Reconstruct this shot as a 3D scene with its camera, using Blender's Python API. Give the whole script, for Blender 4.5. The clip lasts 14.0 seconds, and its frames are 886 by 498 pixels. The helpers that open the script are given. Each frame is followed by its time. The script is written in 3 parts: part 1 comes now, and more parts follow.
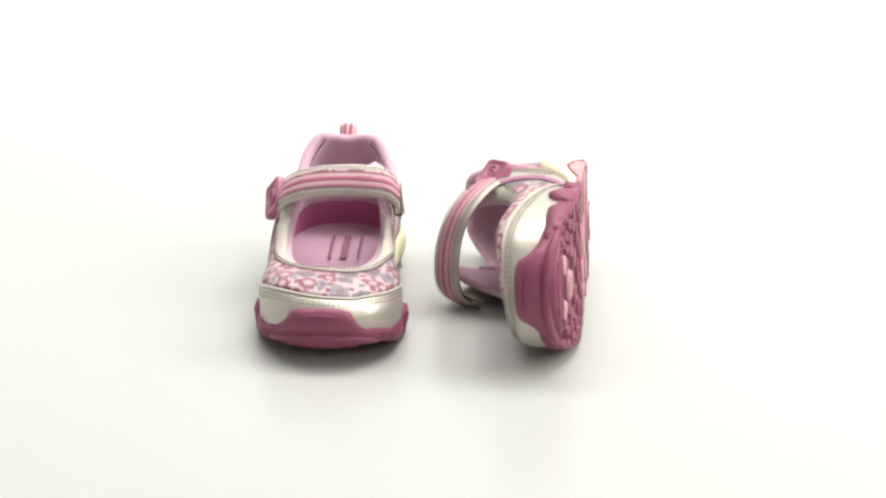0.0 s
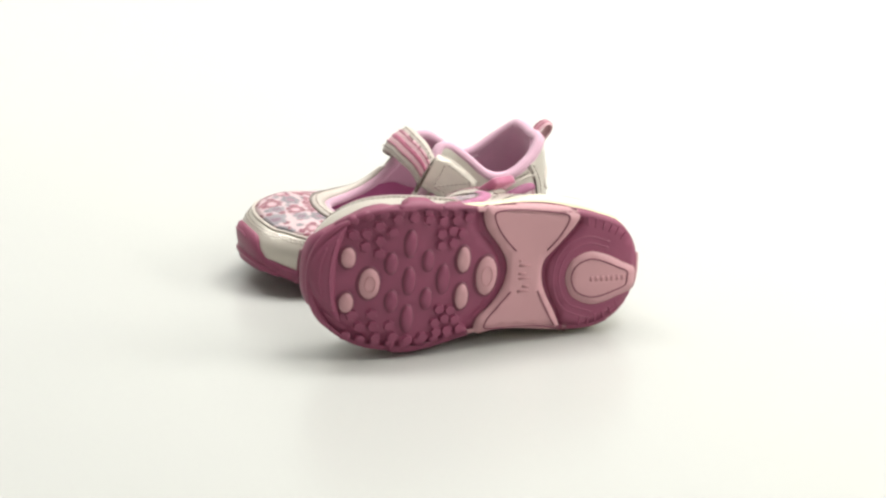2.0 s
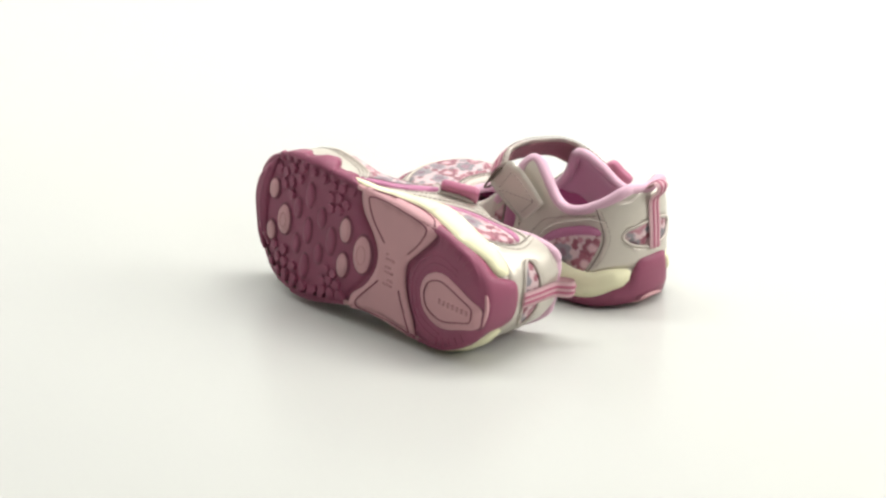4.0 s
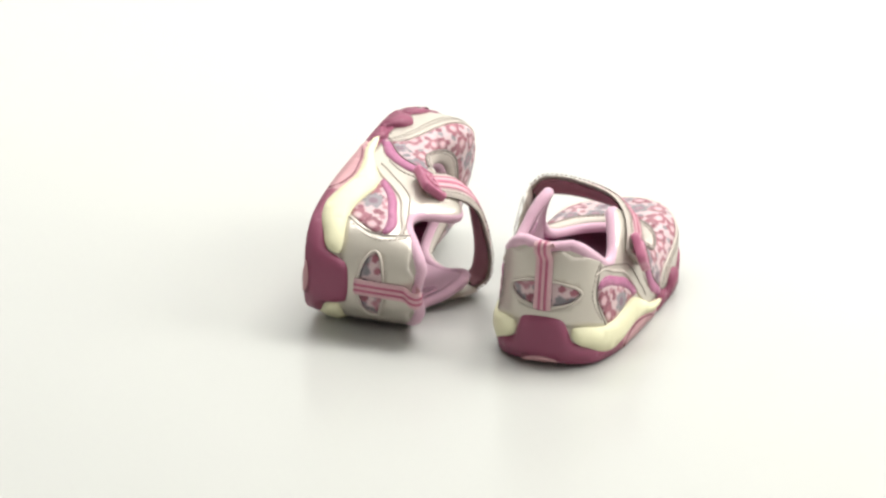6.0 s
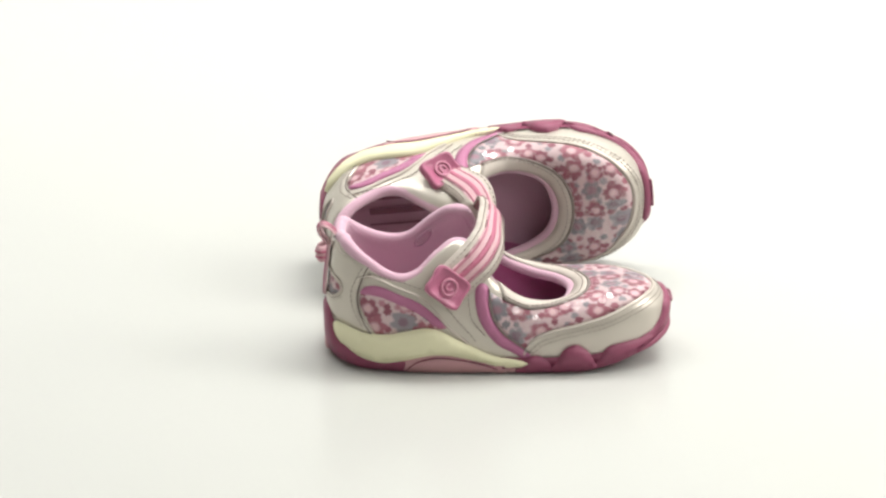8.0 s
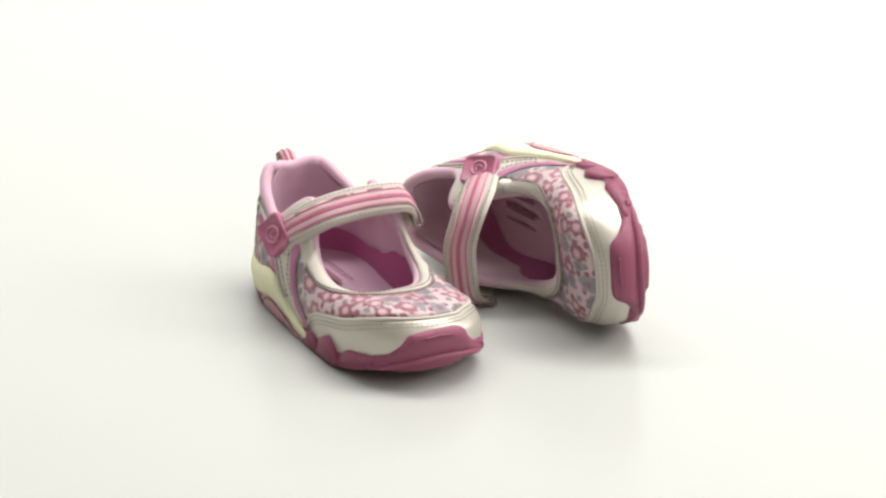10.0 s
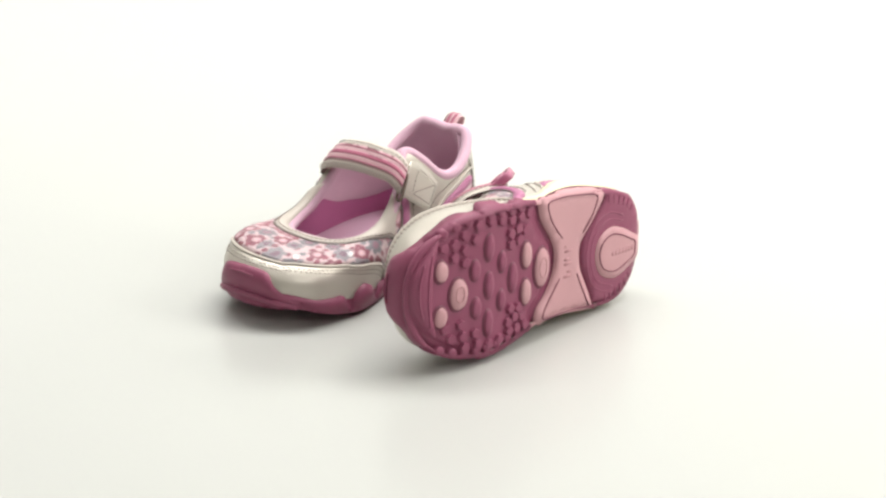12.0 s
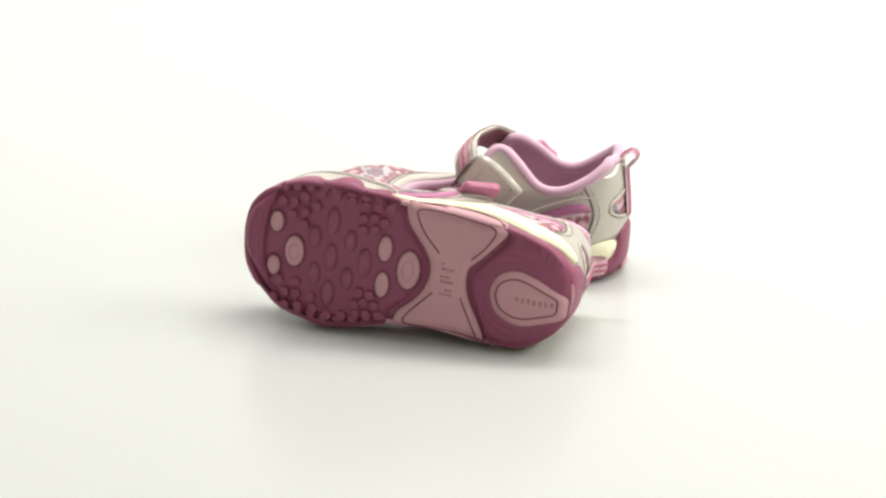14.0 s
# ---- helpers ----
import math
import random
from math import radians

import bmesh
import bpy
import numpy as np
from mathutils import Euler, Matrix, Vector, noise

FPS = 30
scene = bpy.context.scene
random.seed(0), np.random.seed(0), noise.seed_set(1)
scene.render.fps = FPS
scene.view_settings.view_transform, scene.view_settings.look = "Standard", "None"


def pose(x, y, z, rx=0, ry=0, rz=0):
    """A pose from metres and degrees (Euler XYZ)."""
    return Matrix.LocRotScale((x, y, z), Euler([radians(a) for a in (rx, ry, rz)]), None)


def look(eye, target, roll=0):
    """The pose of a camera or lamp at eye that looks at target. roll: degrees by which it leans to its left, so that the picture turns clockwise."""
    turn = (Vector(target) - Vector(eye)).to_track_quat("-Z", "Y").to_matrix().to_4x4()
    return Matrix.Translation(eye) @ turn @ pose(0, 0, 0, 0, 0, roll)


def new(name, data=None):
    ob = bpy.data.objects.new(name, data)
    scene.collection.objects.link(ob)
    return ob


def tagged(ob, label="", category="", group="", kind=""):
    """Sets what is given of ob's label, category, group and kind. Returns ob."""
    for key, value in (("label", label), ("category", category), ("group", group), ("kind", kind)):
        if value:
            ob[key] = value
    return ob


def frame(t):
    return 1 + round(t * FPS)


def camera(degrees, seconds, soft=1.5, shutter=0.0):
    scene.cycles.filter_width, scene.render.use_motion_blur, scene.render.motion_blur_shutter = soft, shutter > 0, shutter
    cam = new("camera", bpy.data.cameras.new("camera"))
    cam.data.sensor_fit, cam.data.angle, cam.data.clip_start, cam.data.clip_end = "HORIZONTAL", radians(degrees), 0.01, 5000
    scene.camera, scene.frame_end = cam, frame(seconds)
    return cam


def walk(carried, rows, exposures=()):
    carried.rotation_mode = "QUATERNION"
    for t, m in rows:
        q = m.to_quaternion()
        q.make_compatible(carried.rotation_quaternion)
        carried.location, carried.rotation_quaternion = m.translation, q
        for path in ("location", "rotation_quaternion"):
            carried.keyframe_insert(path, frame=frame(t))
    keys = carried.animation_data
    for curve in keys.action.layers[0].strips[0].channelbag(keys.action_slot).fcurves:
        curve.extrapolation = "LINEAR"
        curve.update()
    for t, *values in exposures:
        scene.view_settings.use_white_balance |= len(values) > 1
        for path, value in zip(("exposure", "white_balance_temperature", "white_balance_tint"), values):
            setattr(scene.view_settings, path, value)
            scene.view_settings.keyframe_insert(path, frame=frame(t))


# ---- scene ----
# ---- camera: it stands still; the pair of shoes turns on the white sweep ----
TILT, PAN, ROLL = -0.36624, 0.00632, 0.0180
EYE = Vector((0.0, -1.5301, 0.6134))
AHEAD = Vector((-math.sin(PAN) * math.cos(TILT), math.cos(PAN) * math.cos(TILT), math.sin(TILT)))
cam = camera(15.106, 14.0, soft=2.6)
CAM = look(EYE, EYE + AHEAD, math.degrees(ROLL))
walk(cam, [(0, CAM), (14, CAM)], exposures=[(0, 0.08), (0.4, 0.0), (14, 0.0)])
TURN = -33.107            # degrees a second about the upright axis at the origin

# ---- light ----
world = bpy.data.worlds.new("studio")
scene.world = world
world.use_nodes = True
world.node_tree.nodes["Background"].inputs["Color"].default_value = (1.0, 0.995, 1.0, 1)
world.node_tree.nodes["Background"].inputs["Strength"].default_value = 0.46
scene.view_settings.exposure = 0.0


def softbox(name, eye, target, sx, sy, watts, colour):
    data = bpy.data.lights.new(name, "AREA")
    data.shape, data.size, data.size_y, data.energy, data.color = "RECTANGLE", sx, sy, watts, colour
    ob = new(name, data)
    ob.matrix_world = look(eye, target)
    return ob


softbox("overhead_softbox", (0.6, 0.35, 1.7), (0.05, 0.3, 0.0), 1.5, 1.0, 18.5, (1.0, 0.99, 0.95))
softbox("key_softbox", (1.1, 0.0, 0.75), (0.05, 0.05, 0.03), 0.6, 0.6, 10.3, (1.0, 0.985, 0.935))
softbox("front_softbox", (1.1, -2.0, 1.6), (0, 0, 0.03), 1.0, 0.6, 10.3, (1.0, 0.985, 0.97))
softbox("backdrop_softbox", (0.0, 0.55, 1.9), (0.0, 1.5, 0.4), 2.4, 0.5, 58, (1.0, 1.0, 0.985))

# ---- materials ----


def material(name, colour, rough=0.5, metal=0.0, vary=0.12, scale=60.0, bump=0.15, fine=900.0, spec=0.5, sheen=0.0, patchy=0.08):
    mat = bpy.data.materials.new(name)
    mat.use_nodes = True
    nt = mat.node_tree
    n, l = nt.nodes, nt.links
    b = n["Principled BSDF"]
    tc = n.new("ShaderNodeTexCoord")
    big, small = n.new("ShaderNodeTexNoise"), n.new("ShaderNodeTexNoise")
    big.inputs["Scale"].default_value, big.inputs["Detail"].default_value = scale, 4
    small.inputs["Scale"].default_value, small.inputs["Detail"].default_value = fine, 2
    l.new(tc.outputs["Object"], big.inputs["Vector"])
    l.new(tc.outputs["Object"], small.inputs["Vector"])
    mix = n.new("ShaderNodeMix")
    mix.data_type = "RGBA"
    mix.inputs["A"].default_value = (*[c * (1 - vary) for c in colour], 1)
    mix.inputs["B"].default_value = (*[min(1, c * (1 + vary)) for c in colour], 1)
    l.new(big.outputs["Fac"], mix.inputs["Factor"])
    l.new(mix.outputs["Result"], b.inputs["Base Color"])
    rr = n.new("ShaderNodeMapRange")
    rr.inputs["To Min"].default_value, rr.inputs["To Max"].default_value = max(0.05, rough - patchy), min(1, rough + patchy)
    l.new(big.outputs["Fac"], rr.inputs["Value"])
    l.new(rr.outputs["Result"], b.inputs["Roughness"])
    b.inputs["Metallic"].default_value = metal
    b.inputs["Specular IOR Level"].default_value = spec
    b.inputs["Sheen Weight"].default_value = sheen
    if bump:
        bp = n.new("ShaderNodeBump")
        bp.inputs["Strength"].default_value, bp.inputs["Distance"].default_value = bump, 0.0006
        l.new(small.outputs["Fac"], bp.inputs["Height"])
        l.new(bp.outputs["Normal"], b.inputs["Normal"])
    return mat


def floral():
    """Printed cloth: five-petalled flowers in rose, pink and lilac grey on pale pink, laid by UV in millimetres."""
    mat = bpy.data.materials.new("floral_cloth")
    mat.use_nodes = True
    nt = mat.node_tree
    n, l = nt.nodes, nt.links
    b = n["Principled BSDF"]
    uv = n.new("ShaderNodeTexCoord")

    def math_node(op, a, c=None):
        m = n.new("ShaderNodeMath")
        m.operation = op
        for i, v in enumerate((a, c)):
            if v is None:
                continue
            if isinstance(v, (int, float)):
                m.inputs[i].default_value = v
            else:
                l.new(v, m.inputs[i])
        return m.outputs[0]

    def layer(size, shift, petal):
        mp = n.new("ShaderNodeMapping")
        mp.inputs["Location"].default_value = (shift, shift * 0.7, 0)
        mp.inputs["Scale"].default_value = (1 / size, 1 / size, 1)
        warp = n.new("ShaderNodeTexNoise")
        warp.inputs["Scale"].default_value, warp.inputs["Detail"].default_value = 0.45, 3
        l.new(uv.outputs["UV"], warp.inputs["Vector"])
        bend = n.new("ShaderNodeVectorMath")
        bend.operation = "MULTIPLY_ADD"
        bend.inputs[1].default_value = (2.2, 2.2, 0)
        l.new(warp.outputs["Color"], bend.inputs[0])
        l.new(uv.outputs["UV"], bend.inputs[2])
        l.new(bend.outputs[0], mp.inputs["Vector"])
        vo = n.new("ShaderNodeTexVoronoi")
        vo.voronoi_dimensions = "2D"
        vo.inputs["Scale"].default_value = 1.0
        vo.inputs["Randomness"].default_value = 0.6
        l.new(mp.outputs["Vector"], vo.inputs["Vector"])
        sub = n.new("ShaderNodeVectorMath")
        sub.operation = "SUBTRACT"
        l.new(mp.outputs["Vector"], sub.inputs[0])
        l.new(vo.outputs["Position"], sub.inputs[1])
        xyz = n.new("ShaderNodeSeparateXYZ")
        l.new(sub.outputs[0], xyz.inputs[0])
        ang = math_node("ARCTAN2", xyz.outputs[1], xyz.outputs[0])
        rnd = n.new("ShaderNodeSeparateColor")
        l.new(vo.outputs["Color"], rnd.inputs[0])
        wave = math_node("ABSOLUTE", math_node("COSINE", math_node("ADD", math_node("MULTIPLY", ang, 3.0), math_node("MULTIPLY", rnd.outputs[1], 6.0))))
        size_of = math_node("ADD", math_node("MULTIPLY", rnd.outputs[2], petal * 0.3), petal * 0.82)
        rad = math_node("MULTIPLY", math_node("ADD", math_node("MULTIPLY", wave, 0.34), 0.78), size_of)
        dist = vo.outputs["Distance"]

        def soft_step(edge, slope):
            return math_node("MINIMUM", math_node("MAXIMUM", math_node("ADD", math_node("MULTIPLY", math_node("SUBTRACT", edge, dist), slope), 0.5), 0.0), 1.0)

        flower = soft_step(rad, 8.0)
        ring = soft_step(petal * 0.46, 7.0)
        ramp = n.new("ShaderNodeValToRGB")
        ramp.color_ramp.interpolation = "CONSTANT"
        e = ramp.color_ramp.elements
        e[0].position, e[0].color = 0.0, (0.235, 0.07, 0.10, 1)
        e[1].position, e[1].color = 0.34, (0.195, 0.18, 0.20, 1)
        for p, c in ((0.55, (0.30, 0.10, 0.135, 1)), (0.76, (0.25, 0.225, 0.245, 1)), (0.9, (0.40, 0.18, 0.22, 1))):
            e.new(p).color = c
        l.new(rnd.outputs[0], ramp.inputs[0])
        heart = n.new("ShaderNodeValToRGB")
        heart.color_ramp.interpolation = "CONSTANT"
        e = heart.color_ramp.elements
        e[0].position, e[0].color = 0.0, (0.58, 0.37, 0.40, 1)
        e[1].position, e[1].color = 0.34, (0.27, 0.15, 0.19, 1)
        for p, c in ((0.55, (0.60, 0.40, 0.42, 1)), (0.76, (0.20, 0.12, 0.16, 1)), (0.9, (0.60, 0.42, 0.44, 1))):
            e.new(p).color = c
        l.new(rnd.outputs[0], heart.inputs[0])
        return flower, ring, ramp.outputs[0], heart.outputs[0]

    def mixed(fac, a, c):
        m = n.new("ShaderNodeMix")
        m.data_type = "RGBA"
        l.new(fac, m.inputs["Factor"])
        for key, v in (("A", a), ("B", c)):
            if isinstance(v, tuple):
                m.inputs[key].default_value = v
            else:
                l.new(v, m.inputs[key])
        return m.outputs["Result"]

    f1, r1, c1, h1 = layer(11.5, 3.3, 0.43)
    f2, _, c2, _ = layer(5.6, 11.7, 0.33)
    ground = mixed(f2, (0.56, 0.415, 0.43, 1), c2)
    cell = mixed(r1, c1, h1)
    l.new(mixed(f1, ground, cell), b.inputs["Base Color"])
    b.inputs["Roughness"].default_value = 0.55
    weave = n.new("ShaderNodeTexNoise")
    weave.inputs["Scale"].default_value = 3.0
    l.new(uv.outputs["UV"], weave.inputs["Vector"])
    bp = n.new("ShaderNodeBump")
    bp.inputs["Strength"].default_value, bp.inputs["Distance"].default_value = 0.3, 0.0004
    l.new(weave.outputs["Fac"], bp.inputs["Height"])
    l.new(bp.outputs["Normal"], b.inputs["Normal"])
    return mat


def clear_sequin():
    mat = bpy.data.materials.new("clear_sequin")
    mat.use_nodes = True
    nt = mat.node_tree
    n, l = nt.nodes, nt.links
    gl, tr, mx = n.new("ShaderNodeBsdfGlossy"), n.new("ShaderNodeBsdfTransparent"), n.new("ShaderNodeMixShader")
    gl.inputs["Roughness"].default_value = 0.13
    mx.inputs[0].default_value = 0.13
    l.new(tr.outputs[0], mx.inputs[1])
    l.new(gl.outputs[0], mx.inputs[2])
    l.new(mx.outputs[0], n["Material Output"].inputs["Surface"])
    return mat


WHITE = material("white_sweep", (0.475, 0.477, 0.455), 0.24, vary=0.0, scale=3, bump=0.0, spec=0.35, patchy=0.0)
WALL = material("studio_paint", (0.62, 0.62, 0.60), 0.7, vary=0.02, scale=2, bump=0.05)
SILVER = material("silver_leather", (0.54, 0.495, 0.435), 0.36, 0.4, 0.05, 90, 0.12, 1500)
BEIGE = material("beige_suede_trim", (0.51, 0.455, 0.405), 0.6, 0.1, 0.06, 120, 0.2, 1500)
LINING = material("pink_lining", (0.59, 0.375, 0.465), 0.85, 0.0, 0.07, 70, 0.3, 1400, 0.2, 0.3)
INSOLE = material("pink_insole", (0.50, 0.305, 0.395), 0.8, 0.0, 0.06, 60, 0.3, 1400, 0.2)
MAUVE = material("mauve_rubber", (0.240, 0.058, 0.108), 0.5, 0.0, 0.07, 80, 0.12, 1200, 0.4)
ROSE = material("pale_rose_rubber", (0.50, 0.27, 0.29), 0.5, 0.0, 0.06, 80, 0.12, 1200, 0.4)
ROSE_MARK = material("rose_mark_rubber", (0.41, 0.20, 0.22), 0.6, 0.0, 0.06, 80, 0.1)
ROSE_LINE = material("rose_groove_rubber", (0.17, 0.045, 0.075), 0.6, 0.0, 0.06, 80, 0.1)
CREAM = material("cream_foam", (0.74, 0.71, 0.49), 0.6, 0.0, 0.04, 60, 0.2, 1000, 0.3)
# cloth colour in the forefoot; at the heel it paints in the interior's shade
MAGENTA = material("magenta_lining_and_shade", (0.42, 0.13, 0.26), 0.8, 0.0, 0.08, 80, 0.3, 1400, 0.2)
PINK = material("pink_ribbon", (0.58, 0.355, 0.385), 0.6, 0.0, 0.08, 150, 0.35, 1800)
DEEP = material("deep_rose_ribbon", (0.42, 0.115, 0.19), 0.55, 0.0, 0.08, 150, 0.3, 1800)
MIDROSE = material("mid_rose_ribbon", (0.43, 0.15, 0.215), 0.6, 0.0, 0.08, 150, 0.3, 1800)
ORCHID = material("orchid_trim", (0.40, 0.135, 0.25), 0.5, 0.0, 0.07, 100, 0.2, 1500)
BADGE = material("rose_badge", (0.40, 0.12, 0.205), 0.38, 0.0, 0.06, 100, 0.1, 1000)
BADGE_LIGHT = material("pale_badge_relief", (0.48, 0.19, 0.27), 0.4, 0.0, 0.05, 100, 0.1)
THREAD = material("taupe_thread", (0.29, 0.235, 0.21), 0.8, 0.0, 0.1, 300, 0.1)
STRAP_BACK = material("brown_rose_backing", (0.27, 0.13, 0.145), 0.8, 0.0, 0.1, 150, 0.3, 1500)
EDGE = material("taupe_edge_and_shade", (0.20, 0.165, 0.15), 0.7, 0.0, 0.1, 150, 0.1)
BRONZE = material("dark_bronze", (0.16, 0.12, 0.10), 0.35, 0.8, 0.1, 100, 0.05)
PRINT = material("dark_rose_print", (0.22, 0.09, 0.13), 0.7, 0.0, 0.1, 100, 0.05)
LABEL = material("white_label", (0.75, 0.74, 0.72), 0.7)
FLORAL = floral()
SEQUIN = clear_sequin()

# ---- studio ----


def mesh_object(name, verts, faces, mat, smooth=True, uvs=None):
    me = bpy.data.meshes.new(name)
    me.from_pydata([tuple(v) for v in verts], [], faces)
    me.materials.append(mat)
    if smooth:
        me.polygons.foreach_set("use_smooth", [True] * len(me.polygons))
    if uvs is not None:
        layer = me.uv_layers.new(name="UVMap")
        for loop in me.loops:
            layer.data[loop.index].uv = uvs[loop.vertex_index]
    me.update()
    return new(name, me)


def sweep_backdrop():
    """White board that lies flat and curves up into the wall behind."""
    prof = [(-2.4, 0.0), (-1.2, 0.0), (0.0, 0.0), (0.9, 0.0)]
    prof += [(0.9 + 0.6 * math.sin(a), 0.6 - 0.6 * math.cos(a)) for a in np.linspace(0.1, math.pi / 2, 12)]
    prof += [(1.5, 1.3), (1.5, 2.2)]
    verts, faces = [], []
    for y, z in prof:
        for x in (-2.0, -1.0, 0.0, 1.0, 2.0):
            verts.append((x, y, z))
    for i in range(len(prof) - 1):
        for j in range(4):
            a = i * 5 + j
            faces.append((a, a + 1, a + 6, a + 5))
    ob = mesh_object("ground", verts, faces, WHITE)
    return tagged(ob, "seamless white glossy sweep curving up behind the shoes", "ground", kind="structure")


def slab(name, lo, hi, mat, label, category):
    bm = bmesh.new()
    bmesh.ops.create_cube(bm, size=1)
    for v in bm.verts:
        v.co = [(lo[i] + hi[i]) / 2 + v.co[i] * (hi[i] - lo[i]) for i in range(3)]
    me = bpy.data.meshes.new(name)
    bm.to_mesh(me)
    bm.free()
    me.materials.append(mat)
    return tagged(new(name, me), label, category, kind="structure")


sweep_backdrop()
slab("wall_north", (-2.2, 1.55, -0.1), (2.2, 1.65, 2.3), WALL, "plain white painted studio wall behind the sweep", "wall")
slab("wall_south", (-2.2, -2.6, -0.1), (2.2, -2.5, 2.3), WALL, "plain white painted studio wall behind the camera", "wall")
slab("wall_west", (-2.2, -2.5, -0.1), (-2.1, 1.55, 2.3), WALL, "plain white painted studio side wall", "wall")
slab("wall_east", (2.1, -2.5, -0.1), (2.2, 1.55, 2.3), WALL, "plain white painted studio side wall", "wall")
slab("ceiling", (-2.2, -2.6, 2.3), (2.2, 1.65, 2.4), WALL, "plain white painted studio ceiling", "ceiling")

# ---- the shape of a shoe, in millimetres: y from heel to toe, +x the outer side, z up ----


def closed(points, per=8):
    """A smooth closed curve through the points."""
    p = np.array(points, float)
    a, b, c, d = np.roll(p, 1, 0), p, np.roll(p, -1, 0), np.roll(p, -2, 0)
    t = (np.arange(per) / per)[None, :, None]
    a, b, c, d = (q[:, None] for q in (a, b, c, d))
    out = 0.5 * (2 * b + (c - a) * t + (2 * a - 5 * b + 4 * c - d) * t**2 + (3 * b - a - 3 * c + d) * t**3)
    return out.reshape(-1, p.shape[1])


def smooth_line(points, n):
    """n points on a smooth open curve through the points."""
    p = np.array(points, float)
    p = np.vstack([2 * p[0] - p[1], p, 2 * p[-1] - p[-2]])
    t = np.linspace(0, len(p) - 3 - 1e-6, n)
    i = t.astype(int)
    f = (t - i)[:, None]
    a, b, c, d = p[i], p[i + 1], p[i + 2], p[i + 3]
    return 0.5 * (2 * b + (c - a) * f + (2 * a - 5 * b + 4 * c - d) * f**2 + (3 * b - a - 3 * c + d) * f**3)


OUTLINE = [(0, 0), (13, 2.6), (24, 12), (29.5, 25), (32.5, 40), (34.5, 62), (35.2, 84), (36, 106), (36, 120), (34.6, 134), (31, 145), (24.3, 155.5), (13.5, 163),
           (0, 165.4), (-16.5, 163.4), (-28.8, 156.2), (-36.6, 143.2), (-38.8, 122), (-36.5, 106), (-31, 86), (-29.5, 66), (-31, 44), (-30.5, 25), (-24.5, 12), (-13, 2.6)]
SOLE_Y = [0, 6, 18, 40, 100, 120, 130, 138, 148, 155, 163, 166]
SOLE_Z = [2.2, 0.2, -1.1, -1.3, -1.4, -0.9, 0.4, 2.0, 4.9, 7.4, 10.8, 12.6]


def sole_z(y):
    return np.interp(y, SOLE_Y, SOLE_Z)


# the opening's edge: x, y, z and the y of the sole's edge below it
RIM = [(0, 8.2, 60.2, 0), (7.5, 8.6, 61.4, 2), (13.5, 11.4, 61.2, 9), (19.3, 19.5, 54.2, 19), (22, 32, 46.2, 31), (21.8, 42, 47, 43), (18.5, 52, 55.2, 54), (15.5, 61, 60.4, 64),
       (16, 69, 57, 73), (20.4, 77, 43.5, 82), (22, 88, 34, 95), (20.6, 101, 29.8, 113), (14, 113, 29.6, 141), (0, 117.6, 30.6, 166),
       (-14, 113, 29.6, 141), (-21.6, 101, 30.6, 112), (-23.5, 88, 36, 95), (-22.5, 77, 47.5, 82), (-18, 69.5, 62.5, 73), (-18, 61.5, 64.4, 64), (-21.2, 53, 58.6, 54),
       (-24.5, 42, 49, 43), (-24.5, 31, 48.5, 31), (-20.5, 19.5, 54.2, 19), (-14, 11.4, 61.2, 9), (-7.5, 8.6, 61.4, 2)]

_o = closed(OUTLINE, 24)
_len = np.r_[0, np.cumsum(np.linalg.norm(np.diff(np.vstack([_o, _o[:1]]), axis=0), axis=1))]
_lat = _len[13 * 24] / _len[-1]
_s = _len / _len[-1]
_s = np.where(_s <= _lat, _s / _lat * 0.5, 0.5 + (_s - _lat) / (1 - _lat) * 0.5)
_ox = np.r_[_o[:, 0], _o[0, 0]]
_oy = np.r_[_o[:, 1], _o[0, 1]]


def s_of(y, inner):
    h = 13 * 24 + 1
    return float(np.interp(-y, -_oy[h - 1:], _s[h - 1:])) if inner else float(np.interp(y, _oy[:h], _s[:h]))


_rim_s = np.array([s_of(r[3], i > 13) if i else 0.0 for i, r in enumerate(RIM)])
_rc = closed([(r[0], r[1], r[2]) for r in RIM], 12)
_rk = np.r_[_rim_s, 1.0]
_rs = np.concatenate([np.linspace(_rk[i], _rk[i + 1], 12, endpoint=False) for i in range(len(RIM))])
_rs, _rc = np.r_[_rs, 1.0], np.vstack([_rc, _rc[:1]])
RIM_AT_REST = _rc.copy()


def press_rim(amount):
    """The inner side of the collar gives way by that much where a shoe lies on it."""
    _rc[:] = RIM_AT_REST
    give = np.where(_rc[:, 0] < 0, np.sin(np.pi * np.clip((_rc[:, 1] - 12) / 58, 0, 1)), 0)
    _rc[:, 0] += amount * give
    _rc[:, 2] -= 0.25 * amount * give


